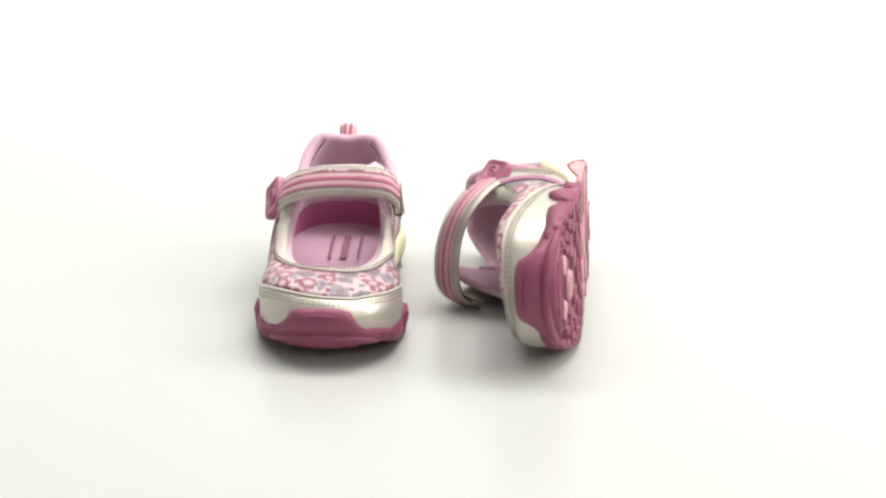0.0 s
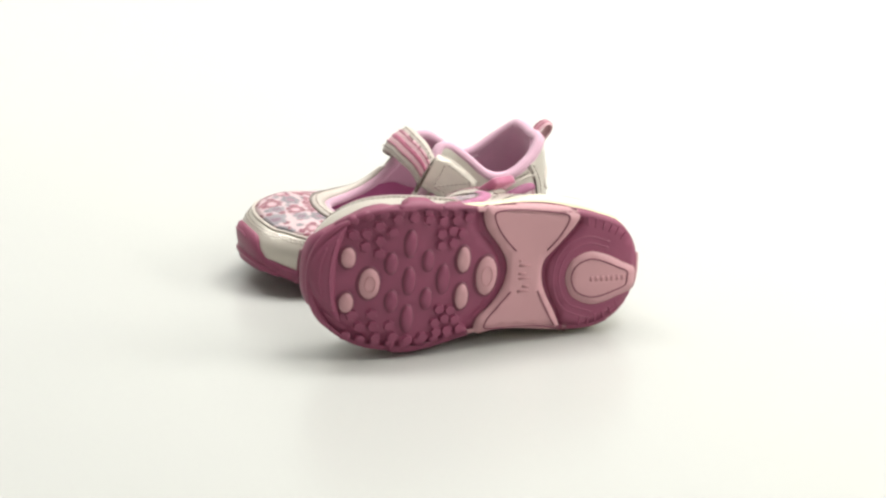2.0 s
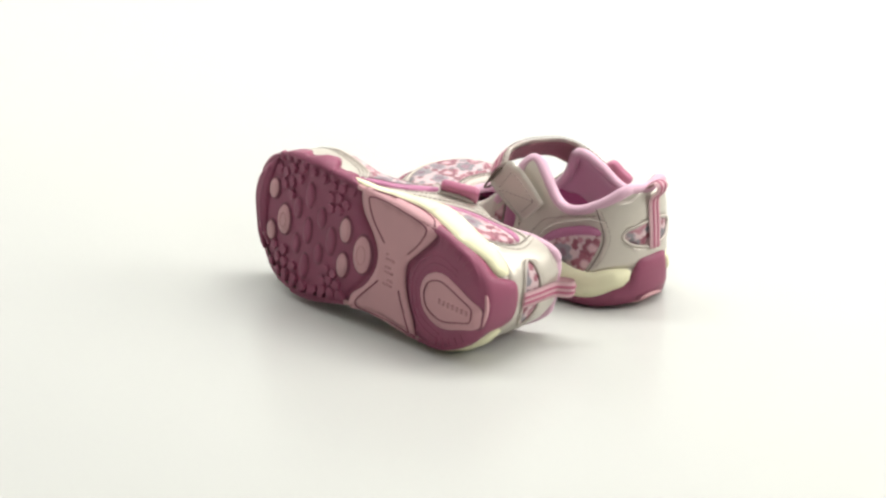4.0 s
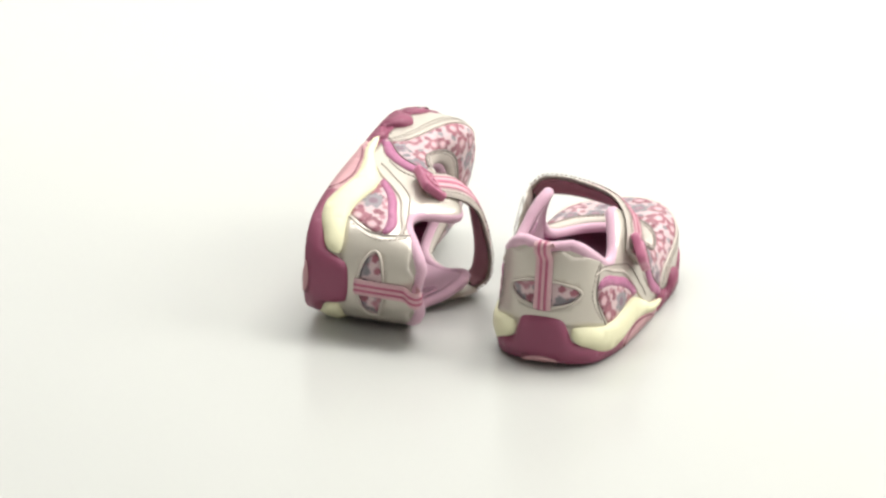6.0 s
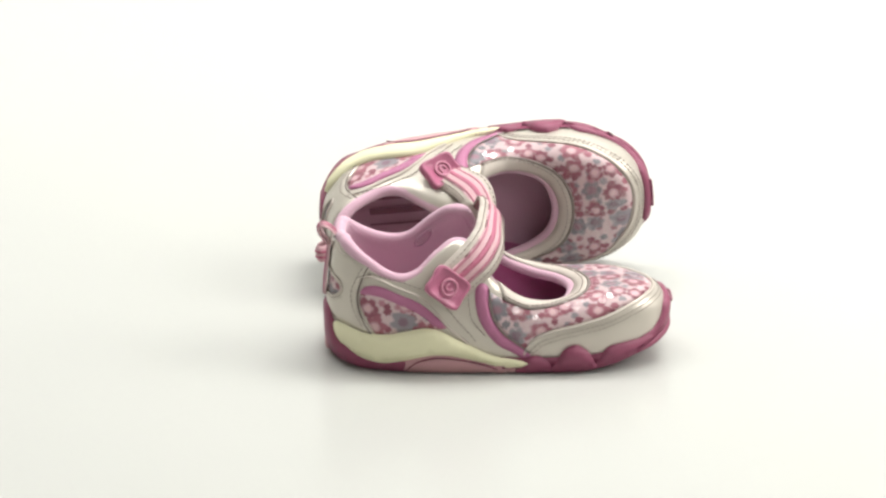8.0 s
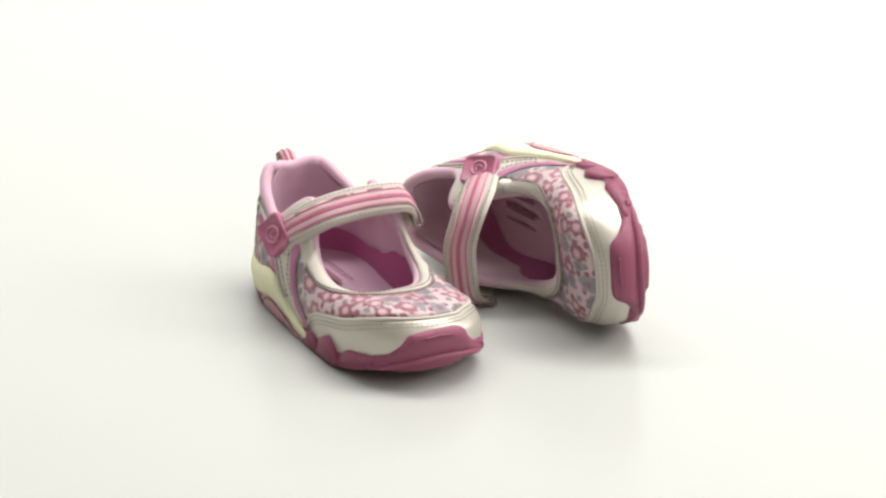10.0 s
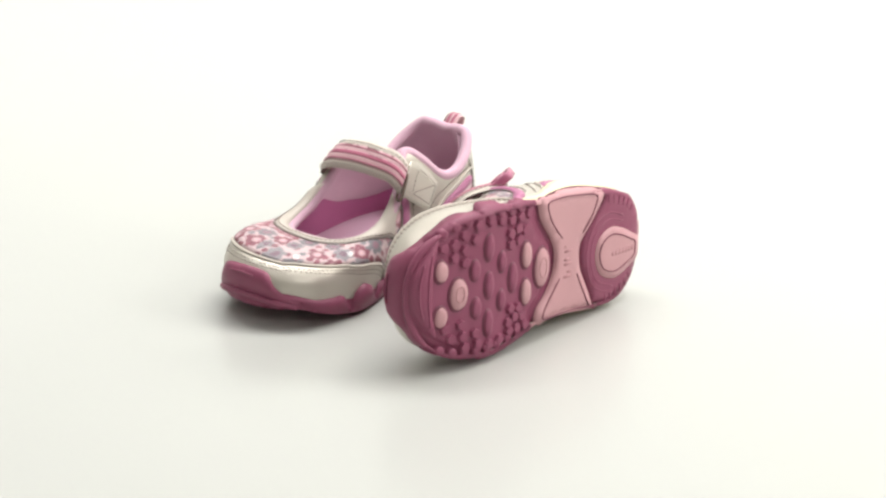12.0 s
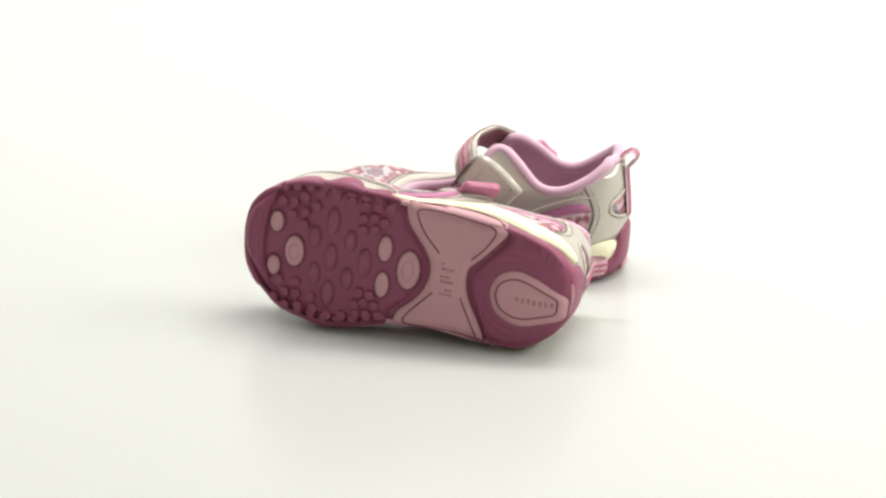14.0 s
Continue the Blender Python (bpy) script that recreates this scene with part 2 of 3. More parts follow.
def skin(s, v, off=0.0):
    """Points of the upper's outside: s runs round from the heel by the outer side to the toe and back, v from the sole's edge to the opening."""
    s = np.asarray(s, float) % 1.0
    v = np.asarray(v, float)

    def base(s, v):
        bx, by = np.interp(s, _s, _ox), np.interp(s, _s, _oy)
        bz = sole_z(by) + 1.2
        cx, cy = bx * 0.0 + 0.0, np.clip(by, 30, 125)
        d = np.hypot(bx - cx, by - cy) + 1e-9
        bx, by = bx - 2.5 * (bx - cx) / d, by - 2.5 * (by - cy) / d
        rx, ry, rz = (np.interp(s, _rs, _rc[:, k]) for k in range(3))
        a = np.clip(v, 0, 1) * math.pi / 2
        front = np.clip((by - 62) / 60, 0, 1)
        q = 0.92 - 0.45 * front
        h = 1 - np.cos(a)
        z = np.sin(a + 1e-9) ** q
        dome = (4.4 + 2.4 * np.clip(bx / 22, -0.8, 1)) * np.clip((by - 100) / 45, 0, 1) * np.sin(np.pi * np.clip(v, 0, 1) ** 0.9) ** 1.2
        tuck = 1.1 * np.exp(-(np.clip(v, 0, 1) / 0.12) ** 2)
        ux, uy = (bx - cx) / d, (by - cy) / d
        x, y = bx + (rx - bx) * h - tuck * ux, by + (ry - by) * h - tuck * uy
        return np.stack([x, y, bz + (rz - bz) * z + dome], -1)

    p = base(s, v)
    if np.any(off):
        e = 1.5e-3
        du = base((s + e) % 1, v) - base((s - e) % 1, v)
        w0, w1 = np.clip(v - 0.02, 0.004, 1), np.clip(v + 0.02, 0.03, 1)
        dv = base(s, w1) - base(s, w0)
        nrm = np.cross(du, dv)
        nrm /= np.linalg.norm(nrm, axis=-1, keepdims=True) + 1e-12
        p = p + nrm * np.asarray(off, float)[..., None] if np.ndim(off) else p + nrm * off
    return p


def under(x, y, off=0.0):
    """Points of the outsole's underside; off grows downwards."""
    belly = 2.6 * np.clip(1 - (x / 26.0) ** 2, 0, 1) * np.clip((y - 138) / 18, 0, 1)
    return np.stack([x, y, sole_z(y) + 3.4 - belly + 0.9 * np.exp(-((y - 62) / 18.0) ** 2) - off], -1)


_gs, _gv = np.meshgrid(np.arange(900) / 900, np.linspace(0, 1, 121), indexing="ij")
_gp = skin(_gs, _gv)


def on_skin(points, view, centre):
    """(s, v) of points given by two coordinates: 'out' and 'in' as y, z on the outer or inner side; 'back' and 'front' as x, z; 'top' as x, y."""
    half = {"out": _gs < 0.5, "in": _gs > 0.5, "back": _gp[..., 1] < 30, "front": _gp[..., 1] > 120, "top": _gv > 0.25}[view]
    axes = {"out": (1, 2), "in": (1, 2), "back": (0, 2), "front": (0, 2), "top": (0, 1)}[view]
    res = []
    for p in points:
        d = (_gp[..., axes[0]] - p[0]) ** 2 + (_gp[..., axes[1]] - p[1]) ** 2 + np.where(half, 0, 1e6)
        i = np.unravel_index(np.argmin(d), d.shape)
        res.append(((_gs[i] - centre + 0.5) % 1 + centre - 0.5, _gv[i]))
    return res


def inside(pts, poly):
    x, y = pts[:, 0:1], pts[:, 1:2]
    x0, y0 = poly[:, 0], poly[:, 1]
    x1, y1 = np.roll(x0, -1), np.roll(y0, -1)
    cross = ((y0 > y) != (y1 > y)) & (x < (x1 - x0) * (y - y0) / np.where(y1 == y0, 1e-9, y1 - y0) + x0)
    return cross.sum(1) % 2 == 1


def edge_distance(pts, poly):
    a, b = poly, np.roll(poly, -1, 0)
    ab = b - a
    t = np.clip(((pts[:, None] - a) * ab).sum(-1) / ((ab**2).sum(-1) + 1e-12), 0, 1)
    return np.linalg.norm(pts[:, None] - (a + t[..., None] * ab), axis=-1).min(1)


from mathutils.geometry import delaunay_2d_cdt

SX, SY = 440.0, 48.0      # millimetres for one unit of s and of v


class Shoe:
    """Builds one shoe under an Empty; side -1 mirrors it, drawn lengthens the toe, puff fills the toe box."""

    def __init__(self, side, label, drawn=0.0, puff=0.0):
        self.side, self.drawn, self.puff = side, drawn, puff
        self.root = tagged(new("shoe"), label, "shoe", group="pair of shoes")

    def add(self, name, pts, faces, mat, label="", parent=None, uvs=None, kind="", smooth=True):
        pts = np.array(pts, float)
        pts[:, 1] += self.drawn * np.interp(pts[:, 1], [50, 90, 148, 166], [0.05, 0.28, 0.3, 1.0])
        pts[:, 2] += self.puff * np.sin(np.pi * np.clip((pts[:, 1] - 95) / 78, 0, 1)) * np.clip(pts[:, 2] / 32, 0, 1)
        pts *= 0.001
        pts[:, 0] *= self.side
        if self.side < 0:
            faces = [tuple(reversed(f)) for f in faces]
        ob = mesh_object(name, pts, faces, mat, smooth, uvs)
        ob.parent = parent or self.root
        return tagged(ob, label, kind=kind)

    def patch(self, name, outline, mat, d=0.6, label="", crown=0.0, width=2.0, surface="skin", holes=(), step=2.4, per=8, parent=None, proj=(1, 2), sink=-0.8, raw=False):
        """A piece cut to an outline, laid on the skin or the underside, with thickness and rounded edges."""
        scale = np.array([SX, SY]) if surface == "skin" else np.ones(2)
        rings = [(np.array(o, float) if raw else closed(o, per)) * scale for o in (outline, *holes)]
        lo, hi = rings[0].min(0), rings[0].max(0)
        gx, gy = np.meshgrid(np.arange(lo[0], hi[0], step), np.arange(lo[1], hi[1], step), indexing="ij")
        gx = gx + (np.arange(gx.shape[1]) % 2)[None] * step * 0.5
        grid = np.stack([gx.ravel(), gy.ravel()], 1)
        ok = inside(grid, rings[0])
        for h in rings[1:]:
            ok &= ~inside(grid, h)
        grid = grid[ok]
        for r in rings:
            if len(grid):
                grid = grid[edge_distance(grid, r) > step * 0.45]
        pts, edges = [], []
        for r in rings:
            k = len(pts)
            pts += list(r)
            edges += [(k + i, k + (i + 1) % len(r)) for i in range(len(r))]
        nb = len(pts)
        pts = np.array(pts + list(grid))
        out = delaunay_2d_cdt([Vector(p) for p in pts], edges, [], 0, 1e-6)
        v2 = np.array([tuple(v) for v in out[0]])
        tris = np.array([tuple(f) for f in out[2] if len(f) == 3])
        mid = v2[tris].mean(1)
        ok = inside(mid, rings[0])
        for h in rings[1:]:
            ok &= ~inside(mid, h)
        tris = tris[ok]
        dist = np.min([edge_distance(v2, r) for r in rings], 0)
        off = d - np.where(dist < 1e-3, min(0.4 * d, 0.45), 0.0) + crown * (1 - (1 - np.clip(dist / width, 0, 1)) ** 2)
        put = (lambda q, o: skin(q[:, 0] / SX, q[:, 1] / SY, o)) if surface == "skin" else (lambda q, o: under(q[:, 0], q[:, 1], o))
        top = put(v2, off)
        a, b, c = (v2[tris[:, i]] for i in range(3))
        ccw = (b[:, 0] - a[:, 0]) * (c[:, 1] - a[:, 1]) - (b[:, 1] - a[:, 1]) * (c[:, 0] - a[:, 0]) > 0
        want = ccw if surface == "skin" else ~ccw
        faces = [tuple(t) if w else tuple(t[::-1]) for t, w in zip(tris.tolist(), want)]
        # the rim: every border edge of the kept triangles gets a wall down into the skin
        used = {}
        for f in faces:
            for i in range(3):
                used[(f[i], f[(i + 1) % 3])] = 1
        border = [e for e in used if (e[1], e[0]) not in used]
        low = put(v2, np.full(len(v2), sink))
        ids = {}
        verts = list(top)
        for e in border:
            for i in e:
                if i not in ids:
                    ids[i] = len(verts)
                    verts.append(low[i])
        faces += [(e[1], e[0], ids[e[0]], ids[e[1]]) for e in border]
        verts = np.array(verts)
        if proj == "wrap":
            uvs = [(p[0] + math.copysign(max(0.0, 34 - p[2]) * 0.9, p[0]), p[1]) for p in verts]
        else:
            uvs = [(p[proj[0]], p[proj[1]]) for p in verts]
        return self.add(name, verts, faces, mat, label, parent, uvs)

    def tube(self, name, path, radius, mat, label="", n=8, loop=False, parent=None, flat=1.0):
        p = np.array(path, float)
        r = np.broadcast_to(np.asarray(radius, float), (len(p),))
        tan = (np.roll(p, -1, 0) - np.roll(p, 1, 0)) if loop else np.gradient(p, axis=0)
        tan /= np.linalg.norm(tan, axis=1, keepdims=True) + 1e-9
        up = np.array([0.13, 0.21, 0.97])
        sd = np.cross(tan, up)
        sd /= np.linalg.norm(sd, axis=1, keepdims=True) + 1e-9
        nn = np.cross(sd, tan)
        a = np.arange(n) / n * 2 * np.pi
        verts = (p[:, None] + r[:, None, None] * (np.cos(a)[None, :, None] * sd[:, None] + flat * np.sin(a)[None, :, None] * nn[:, None])).reshape(-1, 3)
        m = len(p)
        faces = []
        for i in range(m if loop else m - 1):
            for j in range(n):
                k = (i + 1) % m
                faces.append((i * n + j, i * n + (j + 1) % n, k * n + (j + 1) % n, k * n + j))
        if not loop:
            faces += [tuple(range(n))[::-1], tuple((m - 1) * n + j for j in range(n))]
        return self.add(name, verts, faces, mat, label, parent)

    def ribbon(self, name, edge_a, edge_b, mat, thick=1.8, label="", n=40, across=6, crown=0.6, lo=0.0, hi=1.0, raise_=0.0, parent=None, start=0.0, end=1.0):
        """A flat band between two edges; lo and hi take a stripe of its width, raise_ lifts it off the band."""
        a, b = smooth_line(edge_a, n), smooth_line(edge_b, n)
        i0, i1 = int(start * (n - 1)), int(end * (n - 1)) + 1
        a, b = a[i0:i1], b[i0:i1]
        n = len(a)
        tan = np.gradient((a + b) / 2, axis=0)
        nrm = np.cross(tan, b - a)
        nrm /= np.linalg.norm(nrm, axis=1, keepdims=True) + 1e-9
        f = np.linspace(lo, hi, across)
        mid = a[:, None] + (b - a)[:, None] * f[None, :, None] + nrm[:, None] * (crown * np.sin(np.pi * f))[None, :, None]
        k = np.sin(np.pi * np.linspace(0, 1, across)) ** 0.35
        top = mid + nrm[:, None] * (raise_ + thick / 2 * k)[None, :, None]
        bot = mid + nrm[:, None] * (raise_ - thick / 2 * k)[None, :, None]
        verts = np.concatenate([top.reshape(-1, 3), bot.reshape(-1, 3)])
        m = n * across
        faces = []
        for i in range(n - 1):
            for j in range(across - 1):
                q = i * across + j
                faces.append((q, q + across, q + across + 1, q + 1))
                faces.append((m + q, m + q + 1, m + q + across + 1, m + q + across))
            for j, flip in ((0, True), (across - 1, False)):
                q = i * across + j
                f4 = (q, q + across, m + q + across, m + q)
                faces.append(f4[::-1] if flip else f4)
        for i, flip in ((0, False), (n - 1, True)):
            for j in range(across - 1):
                q = i * across + j
                f4 = (q, q + 1, m + q + 1, m + q)
                faces.append(f4[::-1] if flip else f4)
        faces = [tuple(reversed(g)) for g in faces]
        return self.add(name, verts, faces, mat, label, parent)

    def stitches(self, name, path, normal_off=0.25, gap=2.4, length=1.5, wide=0.28, mat=None):
        """A row of short thread stitches along a line of 3D points."""
        p = np.array(path, float)
        ln = np.r_[0, np.cumsum(np.linalg.norm(np.diff(p, axis=0), axis=1))]
        verts, faces = [], []
        for c in np.arange(gap / 2, ln[-1] - length / 2, gap):
            q = [np.array([np.interp(c + o, ln, p[:, k]) for k in range(3)]) for o in (-length / 2, length / 2)]
            t = q[1] - q[0]
            sd = np.cross(t, (0.3, 0.2, 0.93))
            sd *= wide / (np.linalg.norm(sd) + 1e-9)
            up = np.cross(sd, t)
            up *= wide / (np.linalg.norm(up) + 1e-9)
            k = len(verts)
            for e in q:
                verts += [e + sd, e + up, e - sd, e - up]
            faces += [(k + j, k + (j + 1) % 4, k + 4 + (j + 1) % 4, k + 4 + j) for j in range(4)] + [(k, k + 3, k + 2, k + 1), (k + 4, k + 5, k + 6, k + 7)]
        return self.add(name, verts, faces, mat or THREAD, kind="stuff")

    def lug(self, name, cx, cy, rx, ry, h, mat, n=16, turn=0.0, top=0.8, smooth=True):
        """A raised tread stud on the underside."""
        a = np.arange(n) / n * 2 * np.pi + turn
        rings = []
        for k, o in ((1.1, -0.6), (1.0, h * 0.7), (top, h), (0.3, h * 1.02)):
            rings.append(under(cx + rx * k * np.cos(a), cy + ry * k * np.sin(a), np.full(n, o)))
        verts = np.concatenate(rings)
        faces = []
        for r in range(3):
            for j in range(n):
                f4 = (r * n + j, r * n + (j + 1) % n, (r + 1) * n + (j + 1) % n, (r + 1) * n + j)
                faces.append(f4[::-1])
        faces.append(tuple(3 * n + j for j in range(n))[::-1])
        return self.add(name, verts, faces, mat, smooth=smooth)


def skin_line(points, view, centre, off, n=60, loop=False):
    sv = on_skin(points, view, centre)
    c = closed(sv, 12) if loop else smooth_line(sv, n)
    return skin(c[:, 0], c[:, 1], off)



def build_shoe(side, label, lift=0.0, press=0.0, drawn=0.0, puff=0.0, slide=0.0, badge_at=((32.4, 56.4, 42.8), (0.9, 0.32, 0.33))):
    k = Shoe(side, label, drawn, puff)
    press_rim(press)
    # upper: silver outside and pink lining, with the edge between them
    ns, nv = 200, 26
    sv = np.meshgrid(np.arange(ns) / ns, np.linspace(0, 1, nv), indexing="ij")

    def sheet(off, v0, flip):
        vv = v0 + (1 - v0) * sv[1]
        flat = skin(sv[0], vv)
        pad = np.interp(flat[..., 1], [0, 60, 84], [1, 1, 0.1]) * np.clip((vv - 0.42) / 0.3, 0, 1)
        p = skin(sv[0], vv, off - (2.7 * pad if flip else 0 * pad)).reshape(-1, 3)
        f = []
        for i in range(ns):
            for j in range(nv - 1):
                a, b = i * nv + j, ((i + 1) % ns) * nv + j
                q = (a, b, b + 1, a + 1)
                f.append(q[::-1] if flip else q)
        return p, f

    k.add("upper", *sheet(0.0, 0.0, False), SILVER, "silver-beige metallic leather upper")
    k.add("lining", *sheet(-2.4, 0.05, True), LINING, "orchid-pink padded cloth lining")
    # low magenta sheet: lining in front, painted shade over the pale lining at the heel
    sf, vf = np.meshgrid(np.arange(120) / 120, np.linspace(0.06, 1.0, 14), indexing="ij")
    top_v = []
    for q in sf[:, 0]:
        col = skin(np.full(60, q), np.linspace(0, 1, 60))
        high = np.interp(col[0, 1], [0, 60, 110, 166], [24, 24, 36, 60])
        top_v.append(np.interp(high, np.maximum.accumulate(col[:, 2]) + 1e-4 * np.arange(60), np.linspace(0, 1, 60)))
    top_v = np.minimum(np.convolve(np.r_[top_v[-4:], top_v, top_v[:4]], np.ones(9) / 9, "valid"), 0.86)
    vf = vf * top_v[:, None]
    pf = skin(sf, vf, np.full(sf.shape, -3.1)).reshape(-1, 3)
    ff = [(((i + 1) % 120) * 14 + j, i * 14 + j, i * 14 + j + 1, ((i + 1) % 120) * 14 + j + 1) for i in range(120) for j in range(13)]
    k.add("inner_lining_and_shade", pf, ff, MAGENTA, "deep magenta cloth lining low inside the shoe, at the heel painted shade over pale lining")
    # rolled edge of the opening, thick at the heel and thin at the throat
    ss = np.arange(220) / 220
    rim = skin(ss, np.ones(220), np.full(220, -1.9))
    rim = skin(ss, np.ones(220), np.interp(rim[:, 1], [6, 22, 74, 90], [-2.7, -2.4, -2.2, -2.2]))
    fat = np.interp(rim[:, 1], [10, 45, 60, 68, 78, 90], [2.9, 2.7, 2.9, 2.9, 2.8, 2.5])
    k.tube("collar", rim, fat, LINING, "orchid-pink padded collar edge", loop=True)
    # insole
    ins = [(p[0] * 0.86, 83 + (p[1] - 83) * 0.93) for p in OUTLINE]
    o = np.array(closed(ins, 6))
    c = np.array([0, 80.0])
    verts, faces, n = [], [], len(o)
    for f in (1.0, 0.7, 0.4, 0.1):
        for p in c + (o - c) * f:
            verts.append((p[0], p[1], sole_z(p[1]) * 0.8 + 9 + 4 * math.exp(-((p[1] - 45) / 40) ** 2) + (1.5 if f == 1.0 else 0)))
    for r in range(3):
        for j in range(n):
            faces.append((r * n + j, r * n + (j + 1) % n, (r + 1) * n + (j + 1) % n, (r + 1) * n + j))
    faces.append(tuple(3 * n + j for j in range(n)))
    insole = k.add("insole", verts, faces, INSOLE, "pink cloth insole with faded print")
    for x0, w in ((-2, 3.4), (5, 1.6), (-9, 0.9)):
        y0, y1 = 26, 58
        vs, fs = [], []
        for i in range(7):
            y = y0 + (y1 - y0) * i / 6
            z = sole_z(y) * 0.8 + 10.4 + 4 * math.exp(-((y - 45) / 40) ** 2)
            vs += [(x0 - w / 2, y, z), (x0 + w / 2, y, z)]
        k.add("print_bar", vs, [(2 * i, 2 * i + 1, 2 * i + 3, 2 * i + 2) for i in range(6)], PRINT, parent=insole)

    # outsole body under the whole shoe
    o = closed([(p[0] * 0.93, 83 + (p[1] - 83) * 0.955) for p in OUTLINE], 6)
    k.patch("outsole", o, MAUVE, 0.0, "mauve rubber outsole", surface="under", step=5, raw=True, sink=-5.0)

    # sole side: heel cup, arch sides, cream bands, forefoot wall, toe bumper
    def both(points, f):
        f("out", points, 0.25)
        f("in", points, 0.75)

    heel = [(-24, 6), (-19.5, 9.5), (-14, 13), (-11.8, 19), (-9, 24.5), (0, 25.8), (9, 24.5), (11.8, 19), (14, 13), (19.5, 9.5), (24, 6), (22, 0.5), (0, 0.5), (-22, 0.5)]
    k.patch("heel_cup", on_skin(heel, "back", 0.0), MAUVE, 1.5, "mauve rubber heel cup", crown=0.7, per=8)
    for view, ce in (("out", 0.25), ("in", 0.75)):
        k.patch("heel_wall", on_skin([(4, 9), (10, 11), (22, 9), (38, 8), (46, 6), (46, 0), (38, -1), (20, -1), (6, 0.5)], view, ce), MAUVE, 1.4, crown=0.4)
        k.patch("arch_wall", on_skin([(36, 5.5), (46, 9.5), (57, 10), (68, 8), (86, 3), (88, -1), (60, -1), (38, -1)], view, ce), ROSE, 1.6, "pale rose rubber arch", crown=0.5)
        k.tube("arch_groove", skin_line([(38, 1), (43, 5.2), (50, 7.2), (58, 7.2), (68, 5), (80, 1)], view, ce, 1.9, 40), 0.42, ROSE_LINE, n=5)
        sg = 1 if view == "out" else -1
        band = on_skin([(14, 19.4), (20, 17.8), (28, 17.8), (37, 19.8), (45, 21.6), (53, 20.4), (62, 15.8), (75, 9.5), (86, 6.8), (92, 5.4), (94.2, 4.2), (91, 3.0), (88, 2.5), (82, 2.6), (71, 5.6), (57, 8.8),
                        (46, 8.2), (36, 5.4), (27, 4.2), (18, 5.6)], view, ce)
        band += on_skin([(sg * 19.5, 9.2), (sg * 16, 11.5), (sg * 13.6, 15.5), (sg * 14.2, 20)], "back", ce)
        k.patch("midsole_band", band, CREAM, 2.3, "pale cream wavy foam band", crown=0.9, width=4)
        k.patch("side_lug", on_skin([(89, -1), (91, 3), (94.5, 7), (99, 7.8), (103, 5), (105.5, 0), (104, -1)], view, ce), MAUVE, 2.2, crown=1.3, width=4)
        k.patch("side_lug", on_skin([(106, -1), (107.5, 5), (111, 11), (116, 13), (121, 10.5), (125, 5), (126, -0.5)], view, ce), MAUVE, 2.4, crown=1.4, width=4)
        k.patch("forefoot_wall", on_skin([(88, 0), (100, 2), (126, 3), (140, 9), (148, 13), (157, 16.5), (160, 13), (150, 7), (138, 2), (120, -1), (100, -1)], view, ce), MAUVE, 1.2, crown=0.3)
        k.patch("side_lug", on_skin([(126.8, 0.5), (128, 7), (132, 11.5), (138, 12), (146, 12.5), (151, 13.5), (153, 11), (146, 6), (136, 2)], view, ce), MAUVE, 1.6, crown=0.7, width=4)
    bump = [(-27, 11), (-22, 15), (-17, 20), (-12, 25.5), (0, 27), (12, 25.5), (17, 20), (22, 15), (27, 11), (24, 6), (14, 10.5), (0, 12.2), (-14, 10.5), (-24, 6)]
    k.patch("toe_bumper", on_skin(bump, "front", 0.5), MAUVE, 1.3, "mauve rubber toe bumper", crown=0.7, width=5)
    lip = skin_line([(-25.5, 7.5), (-20, 8.6), (-14, 10.2), (0, 11.8), (14, 10.2), (20, 8.6), (25.5, 7.5)], "front", 0.5, 0.2, 60)
    k.tube("toe_lip", lip, 1.9 - 1.0 * np.abs(np.linspace(-1, 1, len(lip))) ** 4, MAUVE, n=12)
    ridge = skin_line([(-7, 23.5), (0, 24.3), (7, 23.5)], "front", 0.5, 2.5, 16)
    k.tube("bumper_ridge", ridge, 0.5, MAUVE, n=6)

    # cloth and trim on the upper
    low_side = [(92, 8.5), (95.5, 14.5), (101, 18), (110, 20.5), (119, 22.5), (128, 24.8)]
    toe_top = [(22, 147), (14.5, 152.5), (0, 155.5), (-14.5, 152.5), (-22, 147)]
    cap = on_skin(low_side, "out", 0.5) + on_skin(toe_top, "top", 0.5) + on_skin(low_side[::-1], "in", 0.5)
    arc_in = [(76.5, 38), (77.5, 29), (82, 20), (88, 14.5)]
    throat = [(-28.3, 90), (-26.8, 104), (-21.4, 116), (-12, 123.2), (0, 125.8), (12, 123.2), (21.4, 116), (26.4, 104), (27.8, 90)]
    vamp_sv = on_skin(arc_in, "out", 0.5) + [(a, b + 0.03) for a, b in cap] + on_skin(arc_in[::-1], "in", 0.5) + on_skin(throat, "top", 0.5)
    k.patch("vamp_panel", vamp_sv, FLORAL, 0.5, "pale pink flowered cloth toe panel under clear sequins", proj="wrap", per=8)
    flower_side = [(79, 35), (81, 28), (86, 20), (92, 15), (96, 13), (100, 18), (104, 22), (99, 27), (92, 30), (85, 33)]
    window = [(16.5, 33.5), (19.5, 39), (28, 38), (40, 33.4), (50, 26.5), (56, 21.8), (48, 20.6), (36, 18.6), (25, 16.8), (20.5, 23)]
    for view, ce in (("out", 0.25), ("in", 0.75)):
        k.patch("arc_trim", on_skin([(70, 41), (69.5, 33), (72, 24), (78, 15.5), (86, 10), (92, 6.5), (95, 8.5), (89, 13.5), (82, 19), (77, 27), (75.5, 34), (75, 41)], view, ce), ORCHID, 1.0, "orchid-pink curved side trim", crown=0.4)
